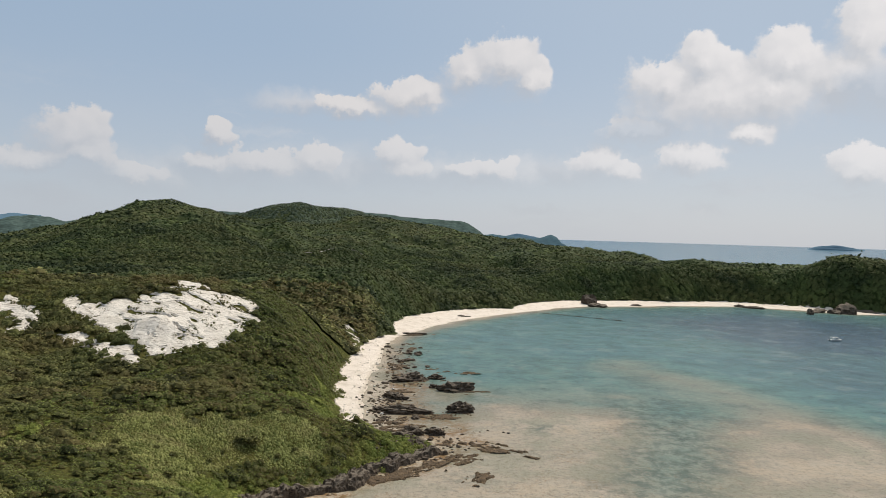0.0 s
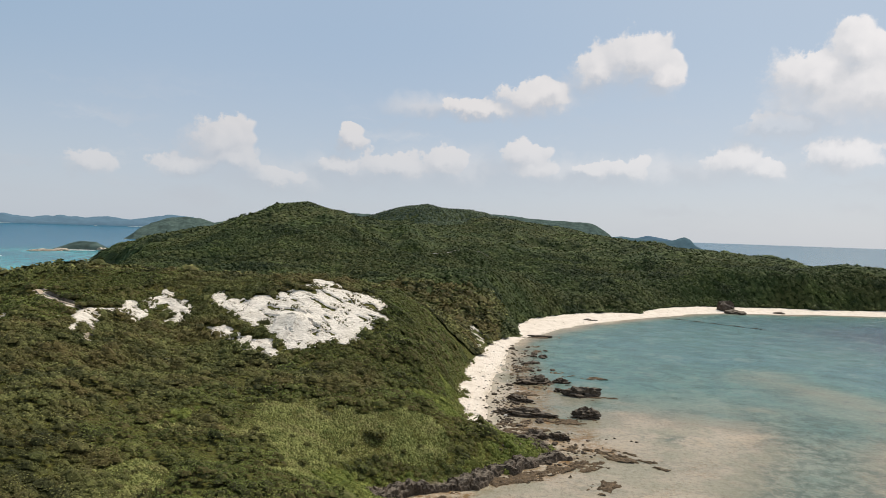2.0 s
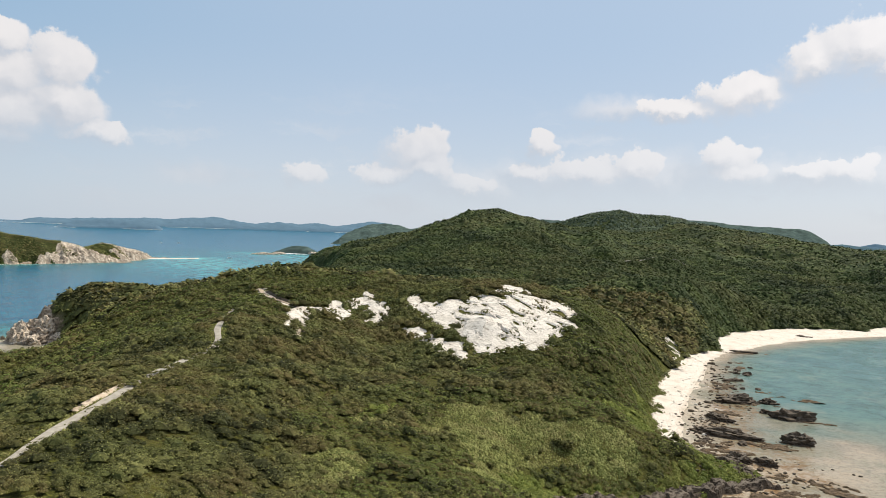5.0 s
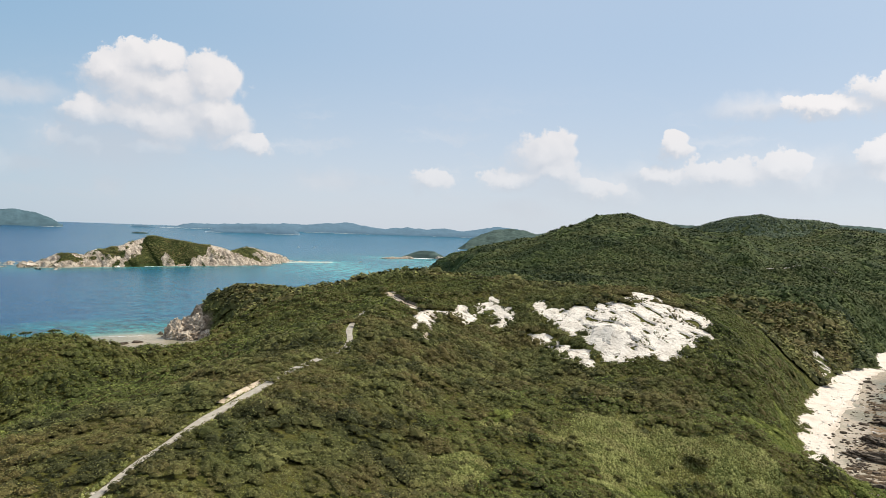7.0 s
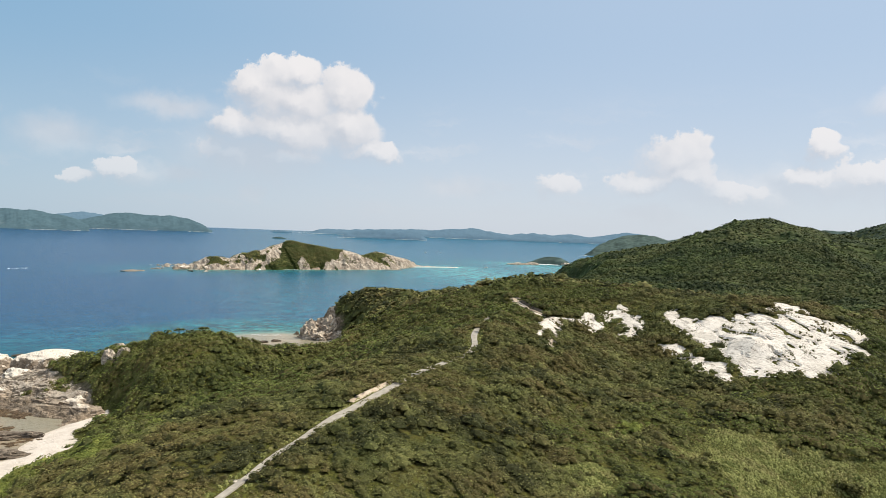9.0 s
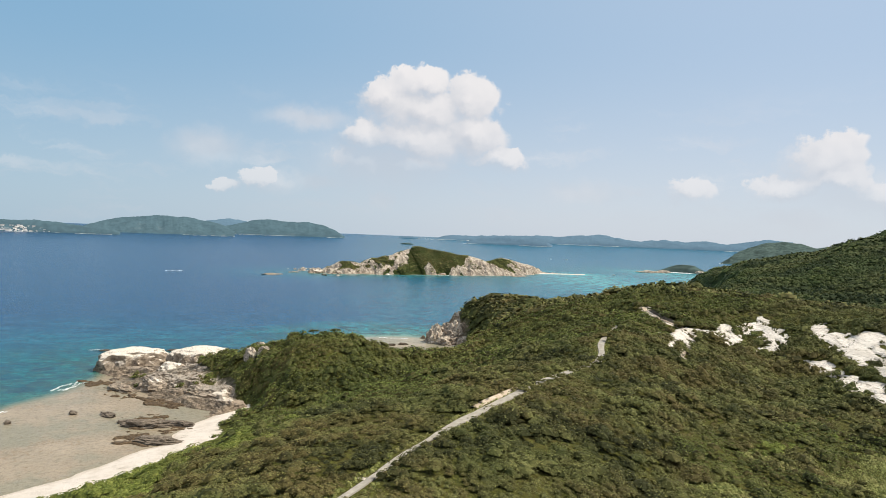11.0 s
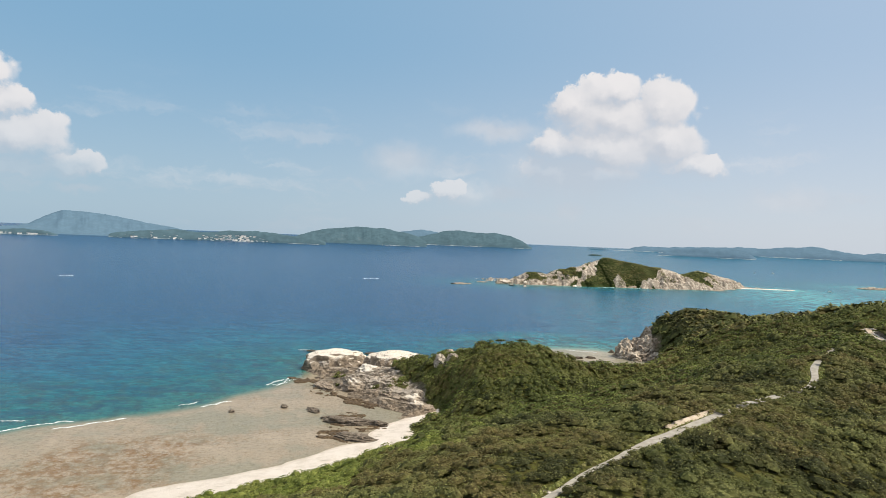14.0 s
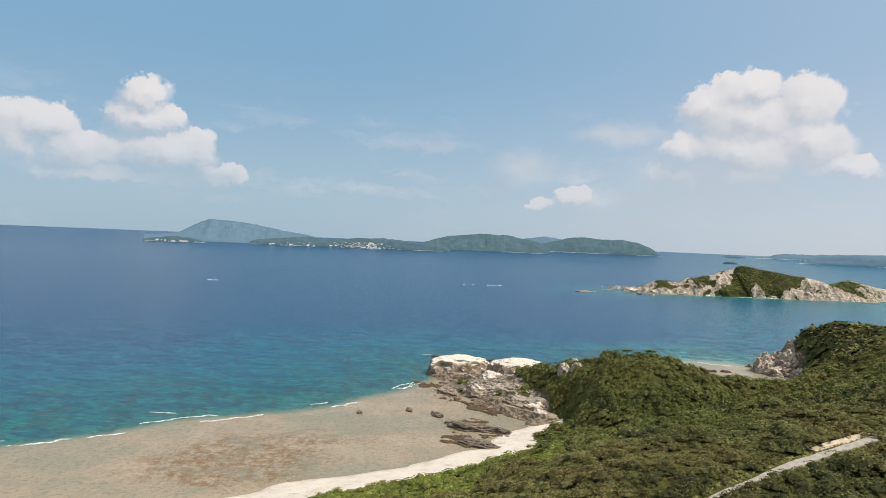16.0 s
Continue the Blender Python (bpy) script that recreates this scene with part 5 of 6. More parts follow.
def islet_height(x, y):
    d, z = to_line(ISLET_CREST, x + 5 * layered(x, y, 30, 158, 3), y + 5 * layered(x, y, 30, 159, 3))
    half = 18 + z * 0.9
    u = np.clip(d / half, 0, 1.3)
    bare = smooth(0.2, 0.0, islet_green(x, y))
    gully = smooth(0.22, 0.0, np.abs(layered(x * 0.5, y, 26, 172, 4))) * smooth(0.05, 0.4, u)
    body = z * (1 - u ** 1.2) * (1 - 0.2 * gully * bare)
    ledge = (3.5 + 3.5 * layered(x, y, 15, 170, 4)) * smooth(1.28, 0.95, u) * smooth(0.5, 0.9, u)
    return body + ledge + bare * (3.6 * layered(x, y, 13, 174, 4) + 2.4 * np.abs(layered(x, y, 7, 176, 3))) * smooth(0.1, 0.4, u) - 0.6


def islet_green(x, y):
    """Above nothing where scrub covers the islet: the hump, and caps on the knobs."""
    n = 0.6 * layered(x, y, 15, 180, 5)
    low = smooth(-1122, -1133, x + 0.12 * (y - 750))
    left, right = 700 - 1.1 * (x + 1190), 828 - 0.8 * (x + 1161)
    g = np.minimum((y - left) / 18, (right - y) / 16)
    g = np.minimum(g, 1.0) * low - 1.7 * np.exp(-((y - 721 + 6 * layered(x, y, 14, 183, 3)) / np.clip(1.0 + 0.5 * (x + 1152), 0.8, 10)) ** 2) * smooth(-1159, -1150, x)
    for cx, cy, rx, ry in ((-1172, 566, 22, 22), (-1178, 622, 24, 26), (-1144, 897, 22, 38)):
        g = np.maximum(g, 1.0 - np.hypot((x - cx) / rx, (y - cy) / ry))
    g = np.maximum(g, 0.6 - np.abs(y - 676 + 1.1 * (x + 1185)) / 9)
    return g + n - 0.12


def build_islet():
    x, y = np.meshgrid(np.arange(-1310, -1100, 2.0), np.arange(495, 1085, 2.0))
    z = islet_height(x, y)
    me = fast_mesh("islet", np.stack([x, y, z], -1).reshape(-1, 3), grid_faces(*x.shape), BUFF_ROCK, False)
    # soil under the scrub
    f = grid_faces(*x.shape)
    me.materials.append(GROUND)
    me.polygons.foreach_set("material_index", (islet_green(x, y).ravel()[f].mean(1) > 0.2).astype(np.int32))
    attribute(me, "wood", np.ones(x.size))
    tagged(new("islet", me), "rocky buff islet with a green hump and steep sides", "islet", kind="structure")
    px, py = scattered(-1230, -1110, 520, 960, 2.5)
    z = islet_height(px, py)
    ok = ((islet_green(px, py) > 0.25) | ((layered(px, py, 13, 186, 4) > 0.5) & (px < -1128))) & (z > 3.5)
    canopy("islet_scrub", px[ok], py[ok], rng.uniform(1.6, 2.6, ok.sum()), SCRUB, "low dark green scrub on the islet", 2, 6, 3, 0.1, 0.4, 0.8, z[ok], 0)
    # sandbank and surf line
    c = smooth_line(SPIT_LINE, 6)
    half = np.interp(np.arange(len(c)), [0, 6, len(c) - 1], [3, 7, 1.5])
    t = np.gradient(c, axis=0)
    t /= np.linalg.norm(t, axis=1, keepdims=True)
    s = np.stack([-t[:, 1], t[:, 0]], 1)
    across = np.linspace(-1, 1, 7)
    vx, vy = c[:, None, 0] + s[:, None, 0] * across * half[:, None], c[:, None, 1] + s[:, None, 1] * across * half[:, None]
    vz = 1.3 * (1 - across ** 2) * np.ones_like(vx) - 0.1
    me = fast_mesh("sandbank", np.stack([vx, vy, vz], -1).reshape(-1, 3), grid_faces(*vx.shape), GROUND, True)
    attribute(me, "sand", np.ones(vx.size))
    tagged(new("sandbank", me), "thin white sandbank off the islet", "sandbank", kind="structure")


build_islet()
for i, (x, y, a, b, c) in enumerate([(-1142, 408, 17, 5, 2.2), (-1180, 508, 16, 8, 6), (-1160, 541, 16, 6, 6), (-1148, 590, 14, 5, 4), (-1141, 668, 18, 5, 3), (-1129, 748, 20, 5, 3), (-1123, 806, 16, 6, 5),
                                     (-1122, 838, 18, 6, 7), (-1126, 868, 16, 5, 4), (-1090, 905, 22, 4, 1.6), (-1200, 470, 12, 4, 1.4)]):
    boulder("islet_rock", x, y, 0.0, (b, a, c), TAN_ROCK, "low brown rock off the islet", 330 + i, 12, 3, 0.6, 0.2)
# beaches at the islet's foot
SHELL_SAND = plain("shell_sand", (0.8, 0.75, 0.67), 0.9, 0.08, 0.4)
boulder("islet_beach", -1146, 630, -0.1, (9, 20, 2.4), SHELL_SAND, "small white pocket beach on the islet", 345, 10, 3, 0.2, 0.0, "beach")
boulder("islet_beach", -1140, 892, -0.1, (7, 66, 2.2), SHELL_SAND, "pale sand strip along the islet's foot", 346, 17, 3, 0.2, 0.0, "beach")

# ---- distant coasts ----


def far_coast(name, base, skyline, mat, label, deep=260.0, foam=True):
    """A distant island: bearing and height of its skyline in degrees, foot at the waterline."""
    foot = sea_radius(base)
    crest = foot + deep
    b = np.array([p[0] for p in skyline])
    e = np.array([p[1] for p in skyline])
    order = np.argsort(b)
    b, e = b[order], e[order]
    cols = np.arange(b[0], b[-1] + 0.04, 0.05)
    top = np.interp(cols, b, e)
    top = np.convolve(np.pad(top, 6, mode="edge"), np.hanning(15)[1:-1] / np.hanning(15).sum(), mode="valid")
    seed = int(abs(b[0]) * 10) + 3
    zc = EYE[2] + crest * np.tan(np.radians(top + 0.035 * layered(cols * 60, cols * 0 + 5, 30, seed)))
    rows = np.array([0.0, 0.06, 0.2, 0.35, 0.5, 0.65, 0.8, 0.92, 1.0, 1.15, 1.5])
    rise = np.array([-0.08, 0.1, 0.3, 0.46, 0.62, 0.76, 0.88, 0.96, 1.0, 0.8, -0.1])
    c, w = np.meshgrid(cols, rows)
    lift = np.repeat(rise[:, None], len(cols), 1)
    z0 = float(sea_level(foot))
    body = np.clip(zc - z0, 2, None)[None, :]
    spur = layered(c * 40 + 30 * w, w * 150, 55, seed + 5, 3)
    lift = lift + (0.12 * spur + 0.03 * layered(c * 90, w * 300, 40, seed + 6, 3)) * np.sin(np.pi * np.clip(w, 0, 1))
    r = foot + deep * w * np.clip(body / 90, 0.25, 1.2)
    # keep the skyline's height whatever its distance
    z = z0 + lift * (EYE[2] + r * (zc[None, :] - EYE[2]) / crest - z0)
    a = np.radians(c)
    me = fast_mesh(name, np.stack([-np.sin(a) * r, np.cos(a) * r, z], -1).reshape(-1, 3), grid_faces(*c.shape), mat, True)
    ob = tagged(new(name, me), label, "island", kind="structure")
    if foam:
        keep = layered(cols * 50, cols * 0 + 9, 80, seed + 9) > 0.05
        aa = np.radians(cols)
        rr = foot - 6 + np.zeros_like(aa)
        lo, hi = np.stack([-np.sin(aa) * (rr - 8), np.cos(aa) * (rr - 8), sea_level(rr - 8) + 0.5], -1), np.stack([-np.sin(aa) * rr, np.cos(aa) * rr, sea_level(rr) + 0.7], -1)
        n = len(aa)
        f = np.array([(i, i + 1, n + i + 1, n + i) for i in range(n - 1) if keep[i]])
        if len(f):
            tagged(new("shore_surf", fast_mesh("shore_surf", np.concatenate([lo, hi]), f[:, ::-1], FOAM)), "thin white line of surf and sand on a distant shore", "surf", kind="stuff")
    return ob


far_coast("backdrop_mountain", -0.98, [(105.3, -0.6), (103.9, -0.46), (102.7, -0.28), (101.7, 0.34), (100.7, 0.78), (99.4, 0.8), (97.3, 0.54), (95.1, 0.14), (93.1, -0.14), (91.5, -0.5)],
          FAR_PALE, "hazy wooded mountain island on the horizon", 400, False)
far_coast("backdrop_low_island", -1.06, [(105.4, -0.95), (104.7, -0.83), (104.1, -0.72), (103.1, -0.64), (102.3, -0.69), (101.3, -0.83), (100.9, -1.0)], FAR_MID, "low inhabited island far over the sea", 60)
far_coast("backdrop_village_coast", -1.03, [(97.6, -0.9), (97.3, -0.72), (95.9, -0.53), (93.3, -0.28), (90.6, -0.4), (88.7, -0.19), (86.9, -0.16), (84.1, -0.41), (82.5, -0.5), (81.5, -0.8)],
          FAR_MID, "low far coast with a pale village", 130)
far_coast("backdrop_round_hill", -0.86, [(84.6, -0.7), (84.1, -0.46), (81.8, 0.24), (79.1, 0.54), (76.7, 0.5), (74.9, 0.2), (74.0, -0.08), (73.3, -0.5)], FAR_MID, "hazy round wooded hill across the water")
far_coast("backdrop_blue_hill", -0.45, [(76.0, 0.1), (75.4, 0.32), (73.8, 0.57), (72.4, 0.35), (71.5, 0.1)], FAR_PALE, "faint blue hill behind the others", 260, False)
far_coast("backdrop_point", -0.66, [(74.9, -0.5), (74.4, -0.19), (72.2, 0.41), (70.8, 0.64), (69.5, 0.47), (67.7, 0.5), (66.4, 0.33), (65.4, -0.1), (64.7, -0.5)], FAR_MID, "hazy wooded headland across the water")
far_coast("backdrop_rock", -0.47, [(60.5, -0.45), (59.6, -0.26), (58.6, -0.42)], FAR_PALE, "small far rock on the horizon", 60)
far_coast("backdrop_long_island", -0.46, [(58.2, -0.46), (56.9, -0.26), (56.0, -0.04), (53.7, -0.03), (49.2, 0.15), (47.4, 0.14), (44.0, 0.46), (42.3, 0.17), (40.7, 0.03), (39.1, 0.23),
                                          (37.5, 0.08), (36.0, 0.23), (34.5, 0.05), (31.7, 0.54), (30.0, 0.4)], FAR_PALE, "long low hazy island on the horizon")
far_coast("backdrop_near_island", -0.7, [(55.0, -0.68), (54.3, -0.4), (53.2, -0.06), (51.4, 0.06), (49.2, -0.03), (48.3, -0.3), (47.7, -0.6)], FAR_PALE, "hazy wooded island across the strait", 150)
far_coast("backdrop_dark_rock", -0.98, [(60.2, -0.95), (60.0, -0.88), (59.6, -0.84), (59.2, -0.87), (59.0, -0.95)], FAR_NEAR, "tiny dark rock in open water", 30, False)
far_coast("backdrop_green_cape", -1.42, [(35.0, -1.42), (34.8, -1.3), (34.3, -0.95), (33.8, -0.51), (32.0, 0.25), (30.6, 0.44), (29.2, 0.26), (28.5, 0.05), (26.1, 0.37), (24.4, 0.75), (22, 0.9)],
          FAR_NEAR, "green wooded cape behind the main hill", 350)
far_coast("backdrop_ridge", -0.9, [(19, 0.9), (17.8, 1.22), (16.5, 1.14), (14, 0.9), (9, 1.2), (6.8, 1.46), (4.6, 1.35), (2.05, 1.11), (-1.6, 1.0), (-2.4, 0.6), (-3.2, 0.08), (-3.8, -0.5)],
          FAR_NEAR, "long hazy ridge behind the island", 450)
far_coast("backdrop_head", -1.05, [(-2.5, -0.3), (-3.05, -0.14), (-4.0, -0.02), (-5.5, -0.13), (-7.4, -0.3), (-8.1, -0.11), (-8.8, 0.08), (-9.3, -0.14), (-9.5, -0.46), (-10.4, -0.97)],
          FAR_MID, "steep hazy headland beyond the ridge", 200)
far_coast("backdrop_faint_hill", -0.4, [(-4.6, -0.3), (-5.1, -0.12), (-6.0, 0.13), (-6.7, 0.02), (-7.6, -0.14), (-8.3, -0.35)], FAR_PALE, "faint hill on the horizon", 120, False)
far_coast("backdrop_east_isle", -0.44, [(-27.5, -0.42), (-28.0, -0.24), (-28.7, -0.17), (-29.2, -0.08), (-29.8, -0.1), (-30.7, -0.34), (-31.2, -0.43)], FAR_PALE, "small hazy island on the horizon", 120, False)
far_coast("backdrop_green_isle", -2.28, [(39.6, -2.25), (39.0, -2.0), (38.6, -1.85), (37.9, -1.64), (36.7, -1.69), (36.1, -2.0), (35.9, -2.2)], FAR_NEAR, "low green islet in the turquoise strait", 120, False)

# pale rocks and sand at the foot of the green islet in the strait
for i, (bearing, away, a, b, c) in enumerate([(40.7, 1900, 16, 8, 3), (40.2, 1915, 20, 9, 5), (39.6, 1930, 24, 10, 4), (39.0, 1950, 18, 9, 6), (36.3, 2000, 14, 8, 7)]):
    boulder("islet_rock", -math.sin(radians(bearing)) * away, math.cos(radians(bearing)) * away, 0.0, (a, b, c), BUFF_ROCK, "low pale rock beside the green islet", 360 + i, bearing, 3, 0.5, 0.2)
boulder("islet_beach", -math.sin(radians(38.0)) * 1985, math.cos(radians(38.0)) * 1985, -0.2, (46, 8, 1.6), FOAM, "thin white beach of the green islet", 370, 38, 3, 0.2, 0.0, "beach")

# ---- small things ----


def copies(ob, places, group):
    """Copies of a thing at the given poses; the thing itself takes the first."""
    tagged(ob, group=group)
    ob.matrix_basis = places[0]
    for m in places[1:]:
        copy_thing(ob, m)


def motor_boat(x, y, turn):
    """A white dive boat with a wheelhouse, flybridge and dark windows."""
    boat = empty("motor_boat", x, y, -0.25, turn)
    tagged(boat, "small white dive boat with a covered deck at anchor", "boat")
    bm = bmesh.new()
    rows = []
    for u in np.linspace(0, 1, 13):
        px = -5.5 + 11.5 * u
        half = 1.75 * (1 - max(0, (u - 0.55) / 0.45) ** 2.2) + 0.02
        deck = 1.25 + 0.5 * max(0, u - 0.5) ** 1.5
        rows.append([bm.verts.new((px - 0.25 * (1 - k) * (u > 0.9), s * half * w, z)) for s, w, z, k in
                     ((-1, 1.0, deck, 1), (-1, 0.86, 0.35, 0.5), (-1, 0.25, -0.3, 0), (1, 0.25, -0.3, 0), (1, 0.86, 0.35, 0.5), (1, 1.0, deck, 1))])
    for a, b in zip(rows[:-1], rows[1:]):
        for k in range(5):
            bm.faces.new((a[k], a[k + 1], b[k + 1], b[k]))
        bm.faces.new((a[5], a[0], b[0], b[5]))
    bm.faces.new(rows[0])
    bm.faces.new(rows[-1][::-1])
    hull = part("hull", bm, HULL, boat)
    bm = bmesh.new()
    for s in (-1, 1):
        box(bm, (0, s * 1.72, 1.0), (9.6, 0.12, 0.22), 0.03)
    part("rubbing_strake", bm, HULL_DARK, hull, "dark rubbing strake")
    bm = bmesh.new()
    box(bm, (0.6, 0, 2.2), (3.4, 2.6, 1.9), 0.18)
    cabin = part("wheelhouse", bm, HULL, boat)
    for cx, sx, sy, cy in ((2.32, 0.06, 2.1, 0), (0.6, 2.6, 0.06, 1.31), (0.6, 2.6, 0.06, -1.31)):
        bm = bmesh.new()
        box(bm, (cx, cy, 2.55), (sx, sy, 0.6), 0.02)
        part("window", bm, HULL_DARK, cabin, "dark cabin window")
    bm = bmesh.new()
    box(bm, (-0.9, 0, 3.3), (6.2, 2.9, 0.16), 0.05)
    part("roof", bm, HULL, boat)
    for px in (-3.6, -2.0):
        for s in (-1, 1):
            bm = bmesh.new()
            bmesh.ops.create_cone(bm, segments=8, radius1=0.06, radius2=0.06, depth=2.1, matrix=Matrix.Translation((px, s * 1.3, 2.25)))
            part("post", bm, HULL, boat)
    bm = bmesh.new()
    bmesh.ops.create_cone(bm, segments=8, radius1=0.07, radius2=0.03, depth=2.4, matrix=Matrix.Translation((0.9, 0, 4.5)))
    part("mast", bm, HULL_DARK, boat)
    bm = bmesh.new()
    box(bm, (-5.7, 0, 0.9), (0.6, 0.7, 1.3), 0.1)
    part("outboard_motor", bm, HULL_DARK, boat)
    return boat


motor_boat(326, 574, 12)


def skiff():
    """An open launch under way with its wake."""
    ob = empty("launch", 0, 0, 0)
    tagged(ob, "small far motor launch on open water", "boat")
    bm = bmesh.new()
    box(bm, (0, 0, 0.6), (9, 2.6, 1.3), 0.35)
    part("hull", bm, HULL, ob)
    bm = bmesh.new()
    box(bm, (0.5, 0, 1.9), (3.2, 2.0, 1.5), 0.25)
    part("cabin", bm, HULL, ob)
    return ob


copies(skiff(), [pose(-1985, 1800, 0, 0, 0, 40), pose(-1990, 1885, 0, 0, 0, 200), pose(-1120, 1210, 0, 0, 0, 70)], "launches in the strait")


def far_point(bearing, elevation, lift=0.0):
    """A place on the far sea by bearing and degrees below level."""
    r, a = sea_radius(elevation), radians(bearing)
    return -math.sin(a) * r, math.cos(a) * r, float(sea_level(r)) + lift


def house():
    """A plain flat-roofed concrete house with a door and windows."""
    ob = empty("house", 0, 0, 0)
    tagged(ob, "small pale concrete house in the far village", "house")
    bm = bmesh.new()
    box(bm, (0, 0, 3.5), (16, 11, 9))
    wall = part("wall", bm, WALLS, ob)
    bm = bmesh.new()
    box(bm, (0, 0, 8.3), (17.4, 12.4, 0.9), 0.15)
    part("roof", bm, ROOFS, ob)
    for px in (-4.6, 0.2, 4.8):
        bm = bmesh.new()
        box(bm, (px, -5.52, 4.5), (2.6, 0.12, 2.4))
        part("window", bm, HULL_DARK, wall, "dark window")
    return ob


def village():
    r = random.Random(4)
    places = []
    for low, high, base, span, n in ((86.0, 91.2, -1.03, 80, 90), (92.5, 96.5, -1.03, 80, 20), (101.5, 104.4, -1.06, 20, 26)):
        for _ in range(n):
            b = r.uniform(low, high)
            if n == 90 and r.random() < 0.5:
                b = r.gauss(88.6, 0.9)
            x, y, z = far_point(b, base)
            back = 3 + (span * 0.42) * r.random() ** 1.6
            far = 1 + back / math.hypot(x, y)
            climb = back * 0.72
            size = r.uniform(0.35, 0.75)
            places.append(pose(x * far, y * far, z + climb - 1, 0, 0, b + 180 + r.uniform(-25, 25)) @ Matrix.Diagonal((size * r.uniform(0.8, 1.5), size, size, 1)))
    first = house()
    tagged(first, group="houses of the far village")
    for m in places:
        c = copy_thing(first, m)
        c.scale = m.to_scale()
    x, y, z = far_point(88.9, -1.0)
    first.matrix_basis = pose(x * 1.01, y * 1.01, z + 9, 0, 0, 269)


village()


def foam(name, line, half, label, seed, gate=0.0, lift=0.12):
    """Broken white water along a line: many small ragged scraps."""
    c = smooth_line(line, 0.9)
    t = np.gradient(c, axis=0)
    t /= np.linalg.norm(t, axis=1, keepdims=True)
    g = np.random.default_rng(seed)
    v, f = [], []
    keep = layered(c[:, 0], c[:, 1], 22, seed, 3)
    c = c + np.stack([-t[:, 1], t[:, 0]], 1) * (2.2 * half * layered(c[:, 0], c[:, 1], 7, seed + 1, 3))[:, None]
    for p, d, k in zip(c, t, keep):
        if k < gate:
            continue
        for _ in range(2):
            q = p + np.array([-d[1], d[0]]) * g.normal() * half * 0.45
            a, w = g.uniform(0.5, 1.5), half * g.uniform(0.05, 0.16)
            n = len(v)
            ring = [(math.cos(s) * a, math.sin(s) * w * g.uniform(0.6, 1.3)) for s in np.arange(6) * math.pi / 3]
            v += [(q[0] + d[0] * e - d[1] * h, q[1] + d[1] * e + d[0] * h, lift) for e, h in ring]
            v.append((q[0], q[1], lift + 0.15))
            f += [(n + i, n + (i + 1) % 6, n + 6) for i in range(6)]
    if f:
        tagged(new(name, fast_mesh(name, v, f, FOAM)), label, "surf", kind="stuff")


foam("surf", REEF_EDGE[1:], 0.8, "broken white surf along the reef edge", 301, 0.22)
foam("surf", [(x - 7, y - 5) for x, y in REEF_EDGE[1:]], 0.7, "small waves running in over the reef edge", 310, 0.55)
foam("surf", [(-380, 40), (-372, 36), (-368, 30)], 1.6, "white water breaking at the rocks", 302, -2)
foam("surf", [(-408, 52), (-412, 64), (-411, 80)], 1.0, "white water round the boulder", 303, 0.2)
foam("surf", [(-474, 56), (-470, 66), (-464, 72)], 1.1, "white water over a sunken rock", 304, -2)
foam("surf", [(-462, 243), (-458, 256), (-450, 268)], 1.0, "small waves breaking in the cove", 305, 0.1)
foam("surf", [(-315, -80), (-312, -70)], 1.0, "small breaking wave on the reef", 306, -2)
foam("surf", [(-1228, 211), (-1232, 250), (-1236, 284)], 2.4, "white water over an offshore shoal", 307, -0.1)
foam("surf", [(-1140, -215), (-1140, -198)], 2.2, "white water over an offshore shoal", 308, -0.5)
foam("surf", [(-1162, 525), (-1140, 600), (-1132, 680), (-1121, 748), (-1116, 830)], 2.0, "surf at the foot of the islet", 309, 0.2)

# ---- single trees and shrubs that stand out ----


def leafy(bm, centre, radius, n, leaf, r):
    """Loose leaf sprays through a rounded space."""
    for _ in range(n):
        d = Vector((r.gauss(0, 1), r.gauss(0, 1), r.gauss(0, 1))).normalized()
        p = Vector(centre) + Vector((d.x * radius[0], d.y * radius[1], d.z * radius[2])) * r.uniform(0.55, 1.0)
        q = Matrix.Rotation(r.uniform(0, 6.28), 3, "Z") @ Matrix.Rotation(r.gauss(0, 0.5), 3, "X") @ Matrix.Rotation(r.gauss(0, 0.5), 3, "Y")
        s = leaf * r.uniform(0.6, 1.3)
        bm.faces.new([bm.verts.new(p + q @ Vector(c) * s) for c in ((1, 0, 0), (-0.5, 0.6, 0), (-0.9, 0, 0.1), (-0.4, -0.7, 0))])


def limb(bm, a, b, ra, rb):
    a, b = Vector(a), Vector(b)
    m = Matrix.Translation((a + b) / 2) @ (b - a).to_track_quat("Z", "Y").to_matrix().to_4x4()
    bmesh.ops.create_cone(bm, segments=6, radius1=ra, radius2=rb, depth=(b - a).length, matrix=m)


def wind_tree(seed):
    """A small wind-shaped tree with a flat top, as they stand on the headland's crest."""
    r = random.Random(seed)
    ob = empty("tree", 0, 0, 0)
    tagged(ob, "small wind-shaped evergreen tree above the scrub", "tree")
    bm = bmesh.new()
    limb(bm, (0, 0, -0.5), (0.3, 0, 2.4), 0.16, 0.1)
    tips = []
    for k in range(5):
        e = (0.3 + 1.6 * math.cos(k * 1.3), 1.5 * math.sin(k * 1.3), 3.2 + r.uniform(-0.3, 0.5))
        limb(bm, (0.3, 0, 2.2), e, 0.08, 0.03)
        tips.append(e)
    part("trunk", bm, BARK, ob)
    bm = bmesh.new()
    for e in tips:
        leafy(bm, e, (1.1, 1.0, 0.4), 55, 0.35, r)
    part("crown", bm, SCRUB, ob)
    return ob


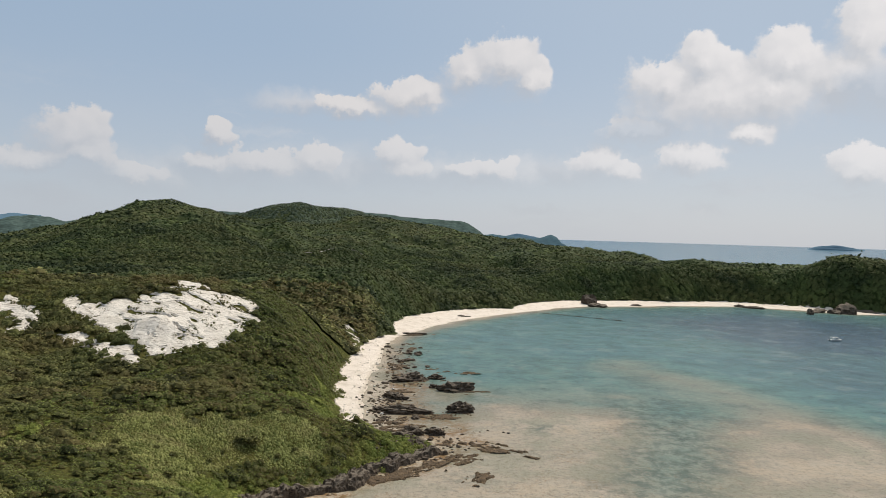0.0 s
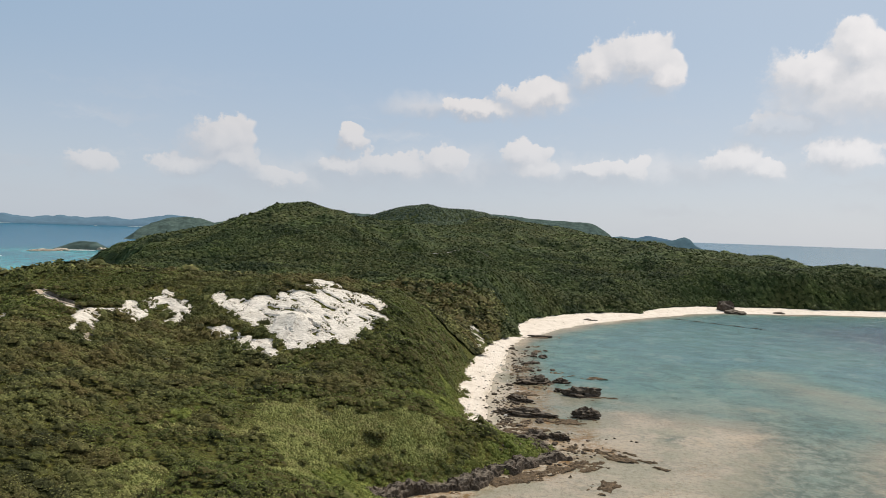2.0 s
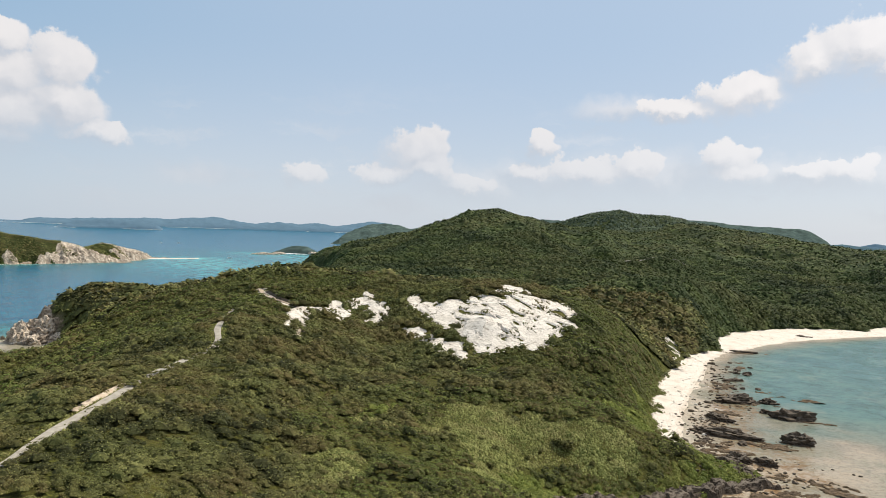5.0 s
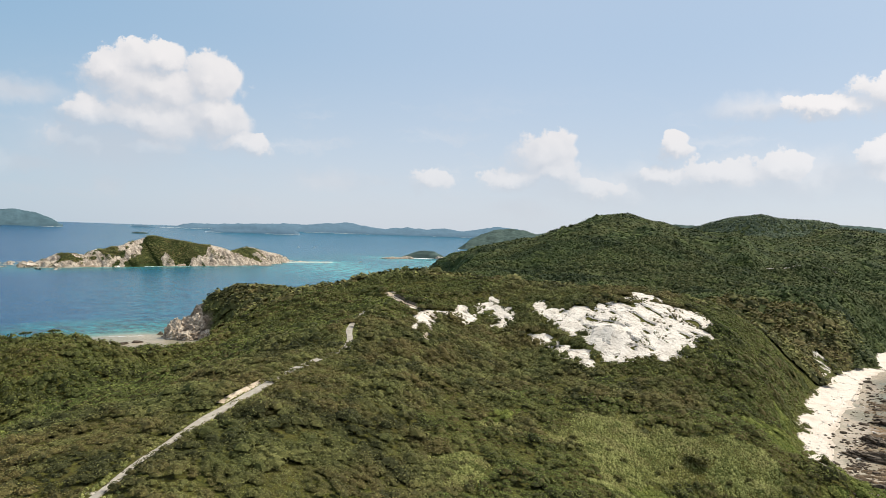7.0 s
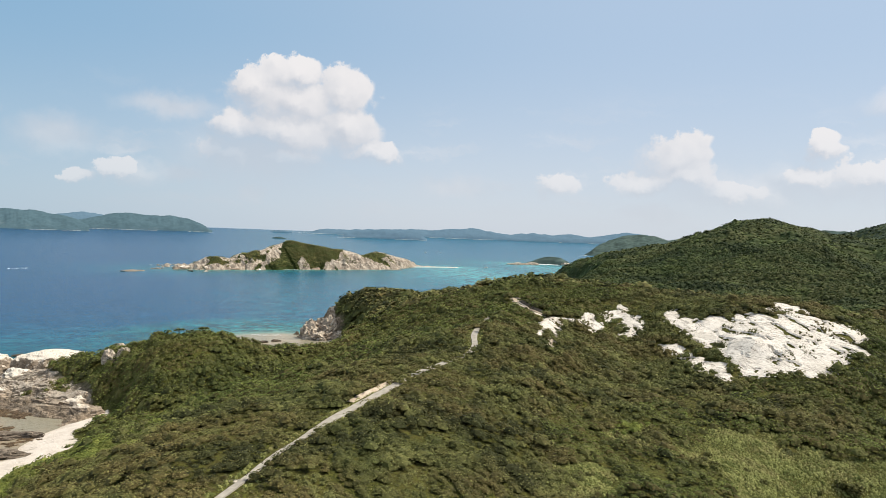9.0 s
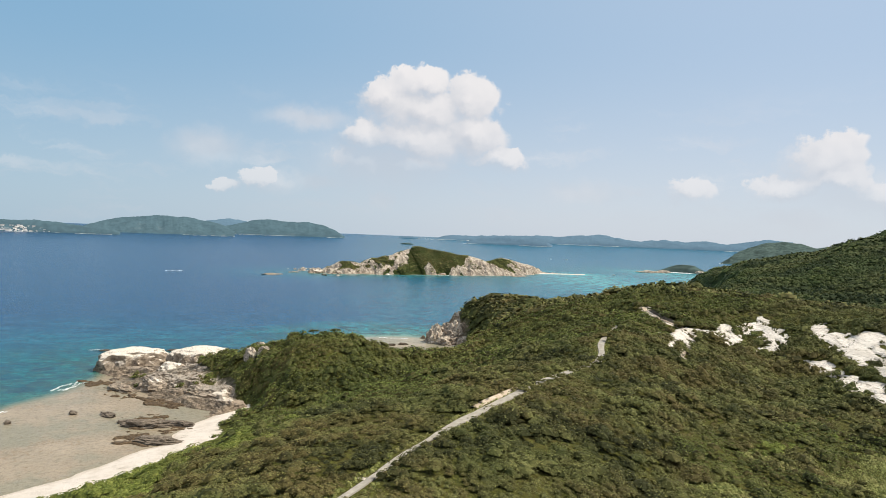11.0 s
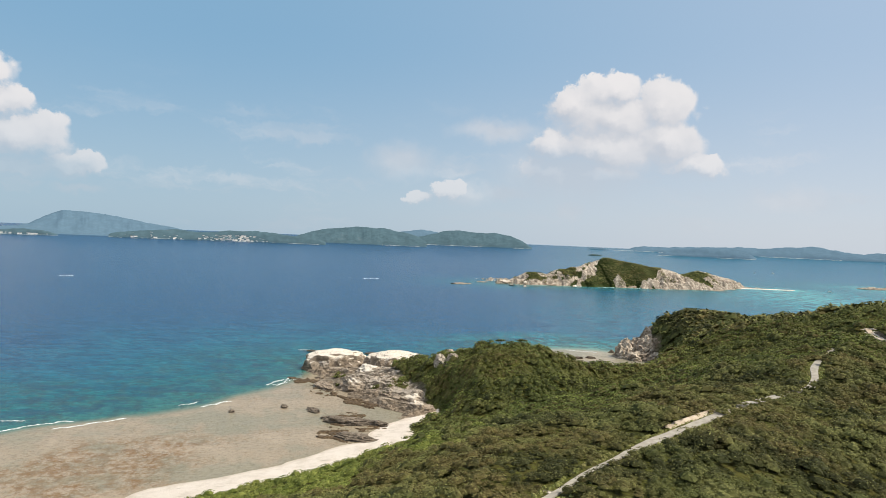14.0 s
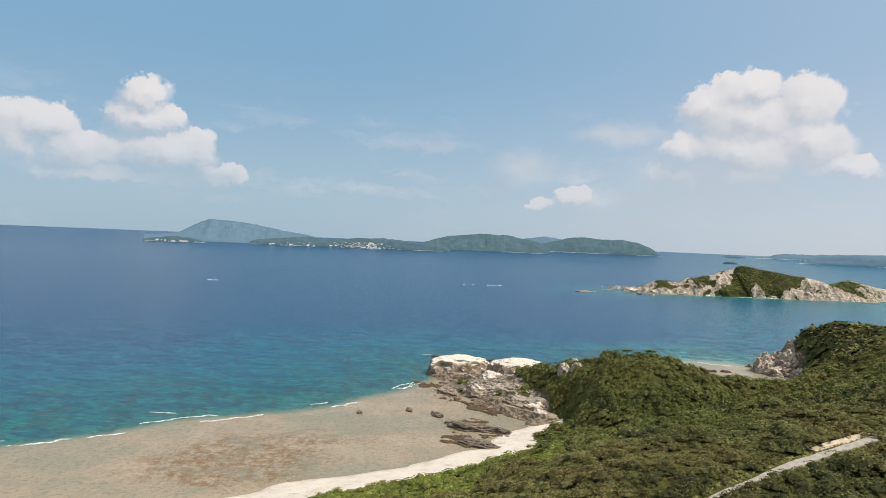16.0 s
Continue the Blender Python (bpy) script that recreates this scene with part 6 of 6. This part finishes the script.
def round_shrub(seed):
    """A dense rounded shrub on a short stem."""
    r = random.Random(seed)
    ob = empty("shrub", 0, 0, 0)
    tagged(ob, "dark rounded evergreen shrub in the open meadow", "shrub")
    bm = bmesh.new()
    for k in range(4):
        limb(bm, (0, 0, -0.3), (0.7 * math.cos(k * 1.6), 0.7 * math.sin(k * 1.6), 1.0), 0.08, 0.03)
    part("stem", bm, BARK, ob)
    bm = bmesh.new()
    for _ in range(7):
        c = (r.uniform(-0.9, 0.9), r.uniform(-0.9, 0.9), r.uniform(0.5, 1.2))
        leafy(bm, c, (0.9, 0.9, 0.7), 60, 0.24, r)
    part("crown", bm, SCRUB, ob)
    return ob


def stand(x, y, size, sink=0.0):
    z = float(land_height(np.array([float(x)]), np.array([float(y)]))[0])
    return pose(x, y, z - sink, 0, 0, (x * 37 + y * 91) % 360) @ Matrix.Diagonal((size, size, size, 1))


def place_all(ob, places, group):
    tagged(ob, group=group)
    for x, y, size in places[1:]:
        c = copy_thing(ob, stand(x, y, size))
        c.scale = (size, size, size)
    ob.matrix_basis = stand(*places[0])


place_all(wind_tree(1), [(-322, 128, 1.2), (-318, 136, 1.0), (-325, 119, 0.9), (-314, 146, 1.1), (-330, 131, 1.0), (-321, 142, 0.8)], "trees on the headland crest")
place_all(wind_tree(2), [(-345, 342, 0.9), (-322, 346, 1.0), (-295, 352, 0.9), (-268, 361, 1.0), (-386, 333, 1.0), (-402, 327, 1.1), (-415, 312, 1.0)], "trees on the cape ridge")
place_all(round_shrub(3), [(-61, 227, 1.9), (-65, 226, 1.5), (-78, 205, 1.0), (-70, 212, 0.8), (-90, 199, 1.0), (-84, 208, 0.8), (-52, 224, 0.9), (-57, 217, 0.8), (-74, 192, 1.1), (-80, 184, 0.9),
                           (-95, 205, 0.9), (-47, 229, 0.7), (-98, 147, 0.8), (-92, 141, 0.7), (-68, 219, 0.7)], "shrubs in the meadow")


def road_verge():
    """Grass tufts along the road."""
    c = smooth_line(ROAD_LINE, 0.35)
    t = np.gradient(c, axis=0)
    t /= np.linalg.norm(t, axis=1, keepdims=True)
    side = rng.choice([-1.0, 1.0, 1.0], len(c)) * rng.uniform(1.6, 3.4, len(c))
    x, y = c[:, 0] - t[:, 1] * side, c[:, 1] + t[:, 0] * side
    canopy("verge_grass", x, y, rng.uniform(0.3, 0.75, len(x)), GRASS, "pale grass tufts along the road", 2, 5, 6, 0.1, 0.6, 0.3, None, 0)


road_verge()


def loose_stones(name, seed, n, spots, mat, label, big):
    """Loose angular stones over the beach and the flats."""
    r = random.Random(seed)
    v, f = [], []
    for _ in range(n):
        cx, sx, y0, y1 = r.choice(spots)
        x, y = r.gauss(cx, sx), r.uniform(y0, y1)
        z = max(0.0, float(land_height(np.array([x]), np.array([y]))[0]))
        if z > 4.0:
            continue
        s = big * r.uniform(0.2, 0.75) * (1.8 if r.random() < 0.1 else 1)
        k0 = len(v)
        lean = r.uniform(-0.2, 0.2) * s
        for high, wide in ((-0.1, 1.0), (s * r.uniform(0.3, 0.6), 0.8)):
            for k in range(5):
                a = k * 1.2566 + r.uniform(-0.3, 0.3)
                v.append((x + lean * (high > 0) + math.cos(a) * s * wide * r.uniform(0.8, 1.4), y + math.sin(a) * s * wide, z + high))
        v.append((x + lean, y, z + s * r.uniform(0.5, 0.9)))
        for k in range(5):
            m = (k + 1) % 5
            f += [(k0 + k, k0 + m, k0 + 5 + m), (k0 + k, k0 + 5 + m, k0 + 5 + k), (k0 + 5 + k, k0 + 5 + m, k0 + 10)]
    tagged(new(name, fast_mesh(name, v, f, mat)), label, "stones", kind="stuff")


loose_stones("loose_stones", 11, 700, [(-26, 6, 285, 470), (-26, 6, 285, 470), (-24, 4, 285, 340), (-8, 14, 242, 285)], DARK_ROCK, "loose dark stones scattered over the beach", 1.0)
loose_stones("pale_rubble", 12, 120, [(-40, 6, 290, 440), (-34, 6, 300, 420), (-50, 4, 430, 520)], PALE_ROCK, "whitish rubble scattered over the beach", 0.9)
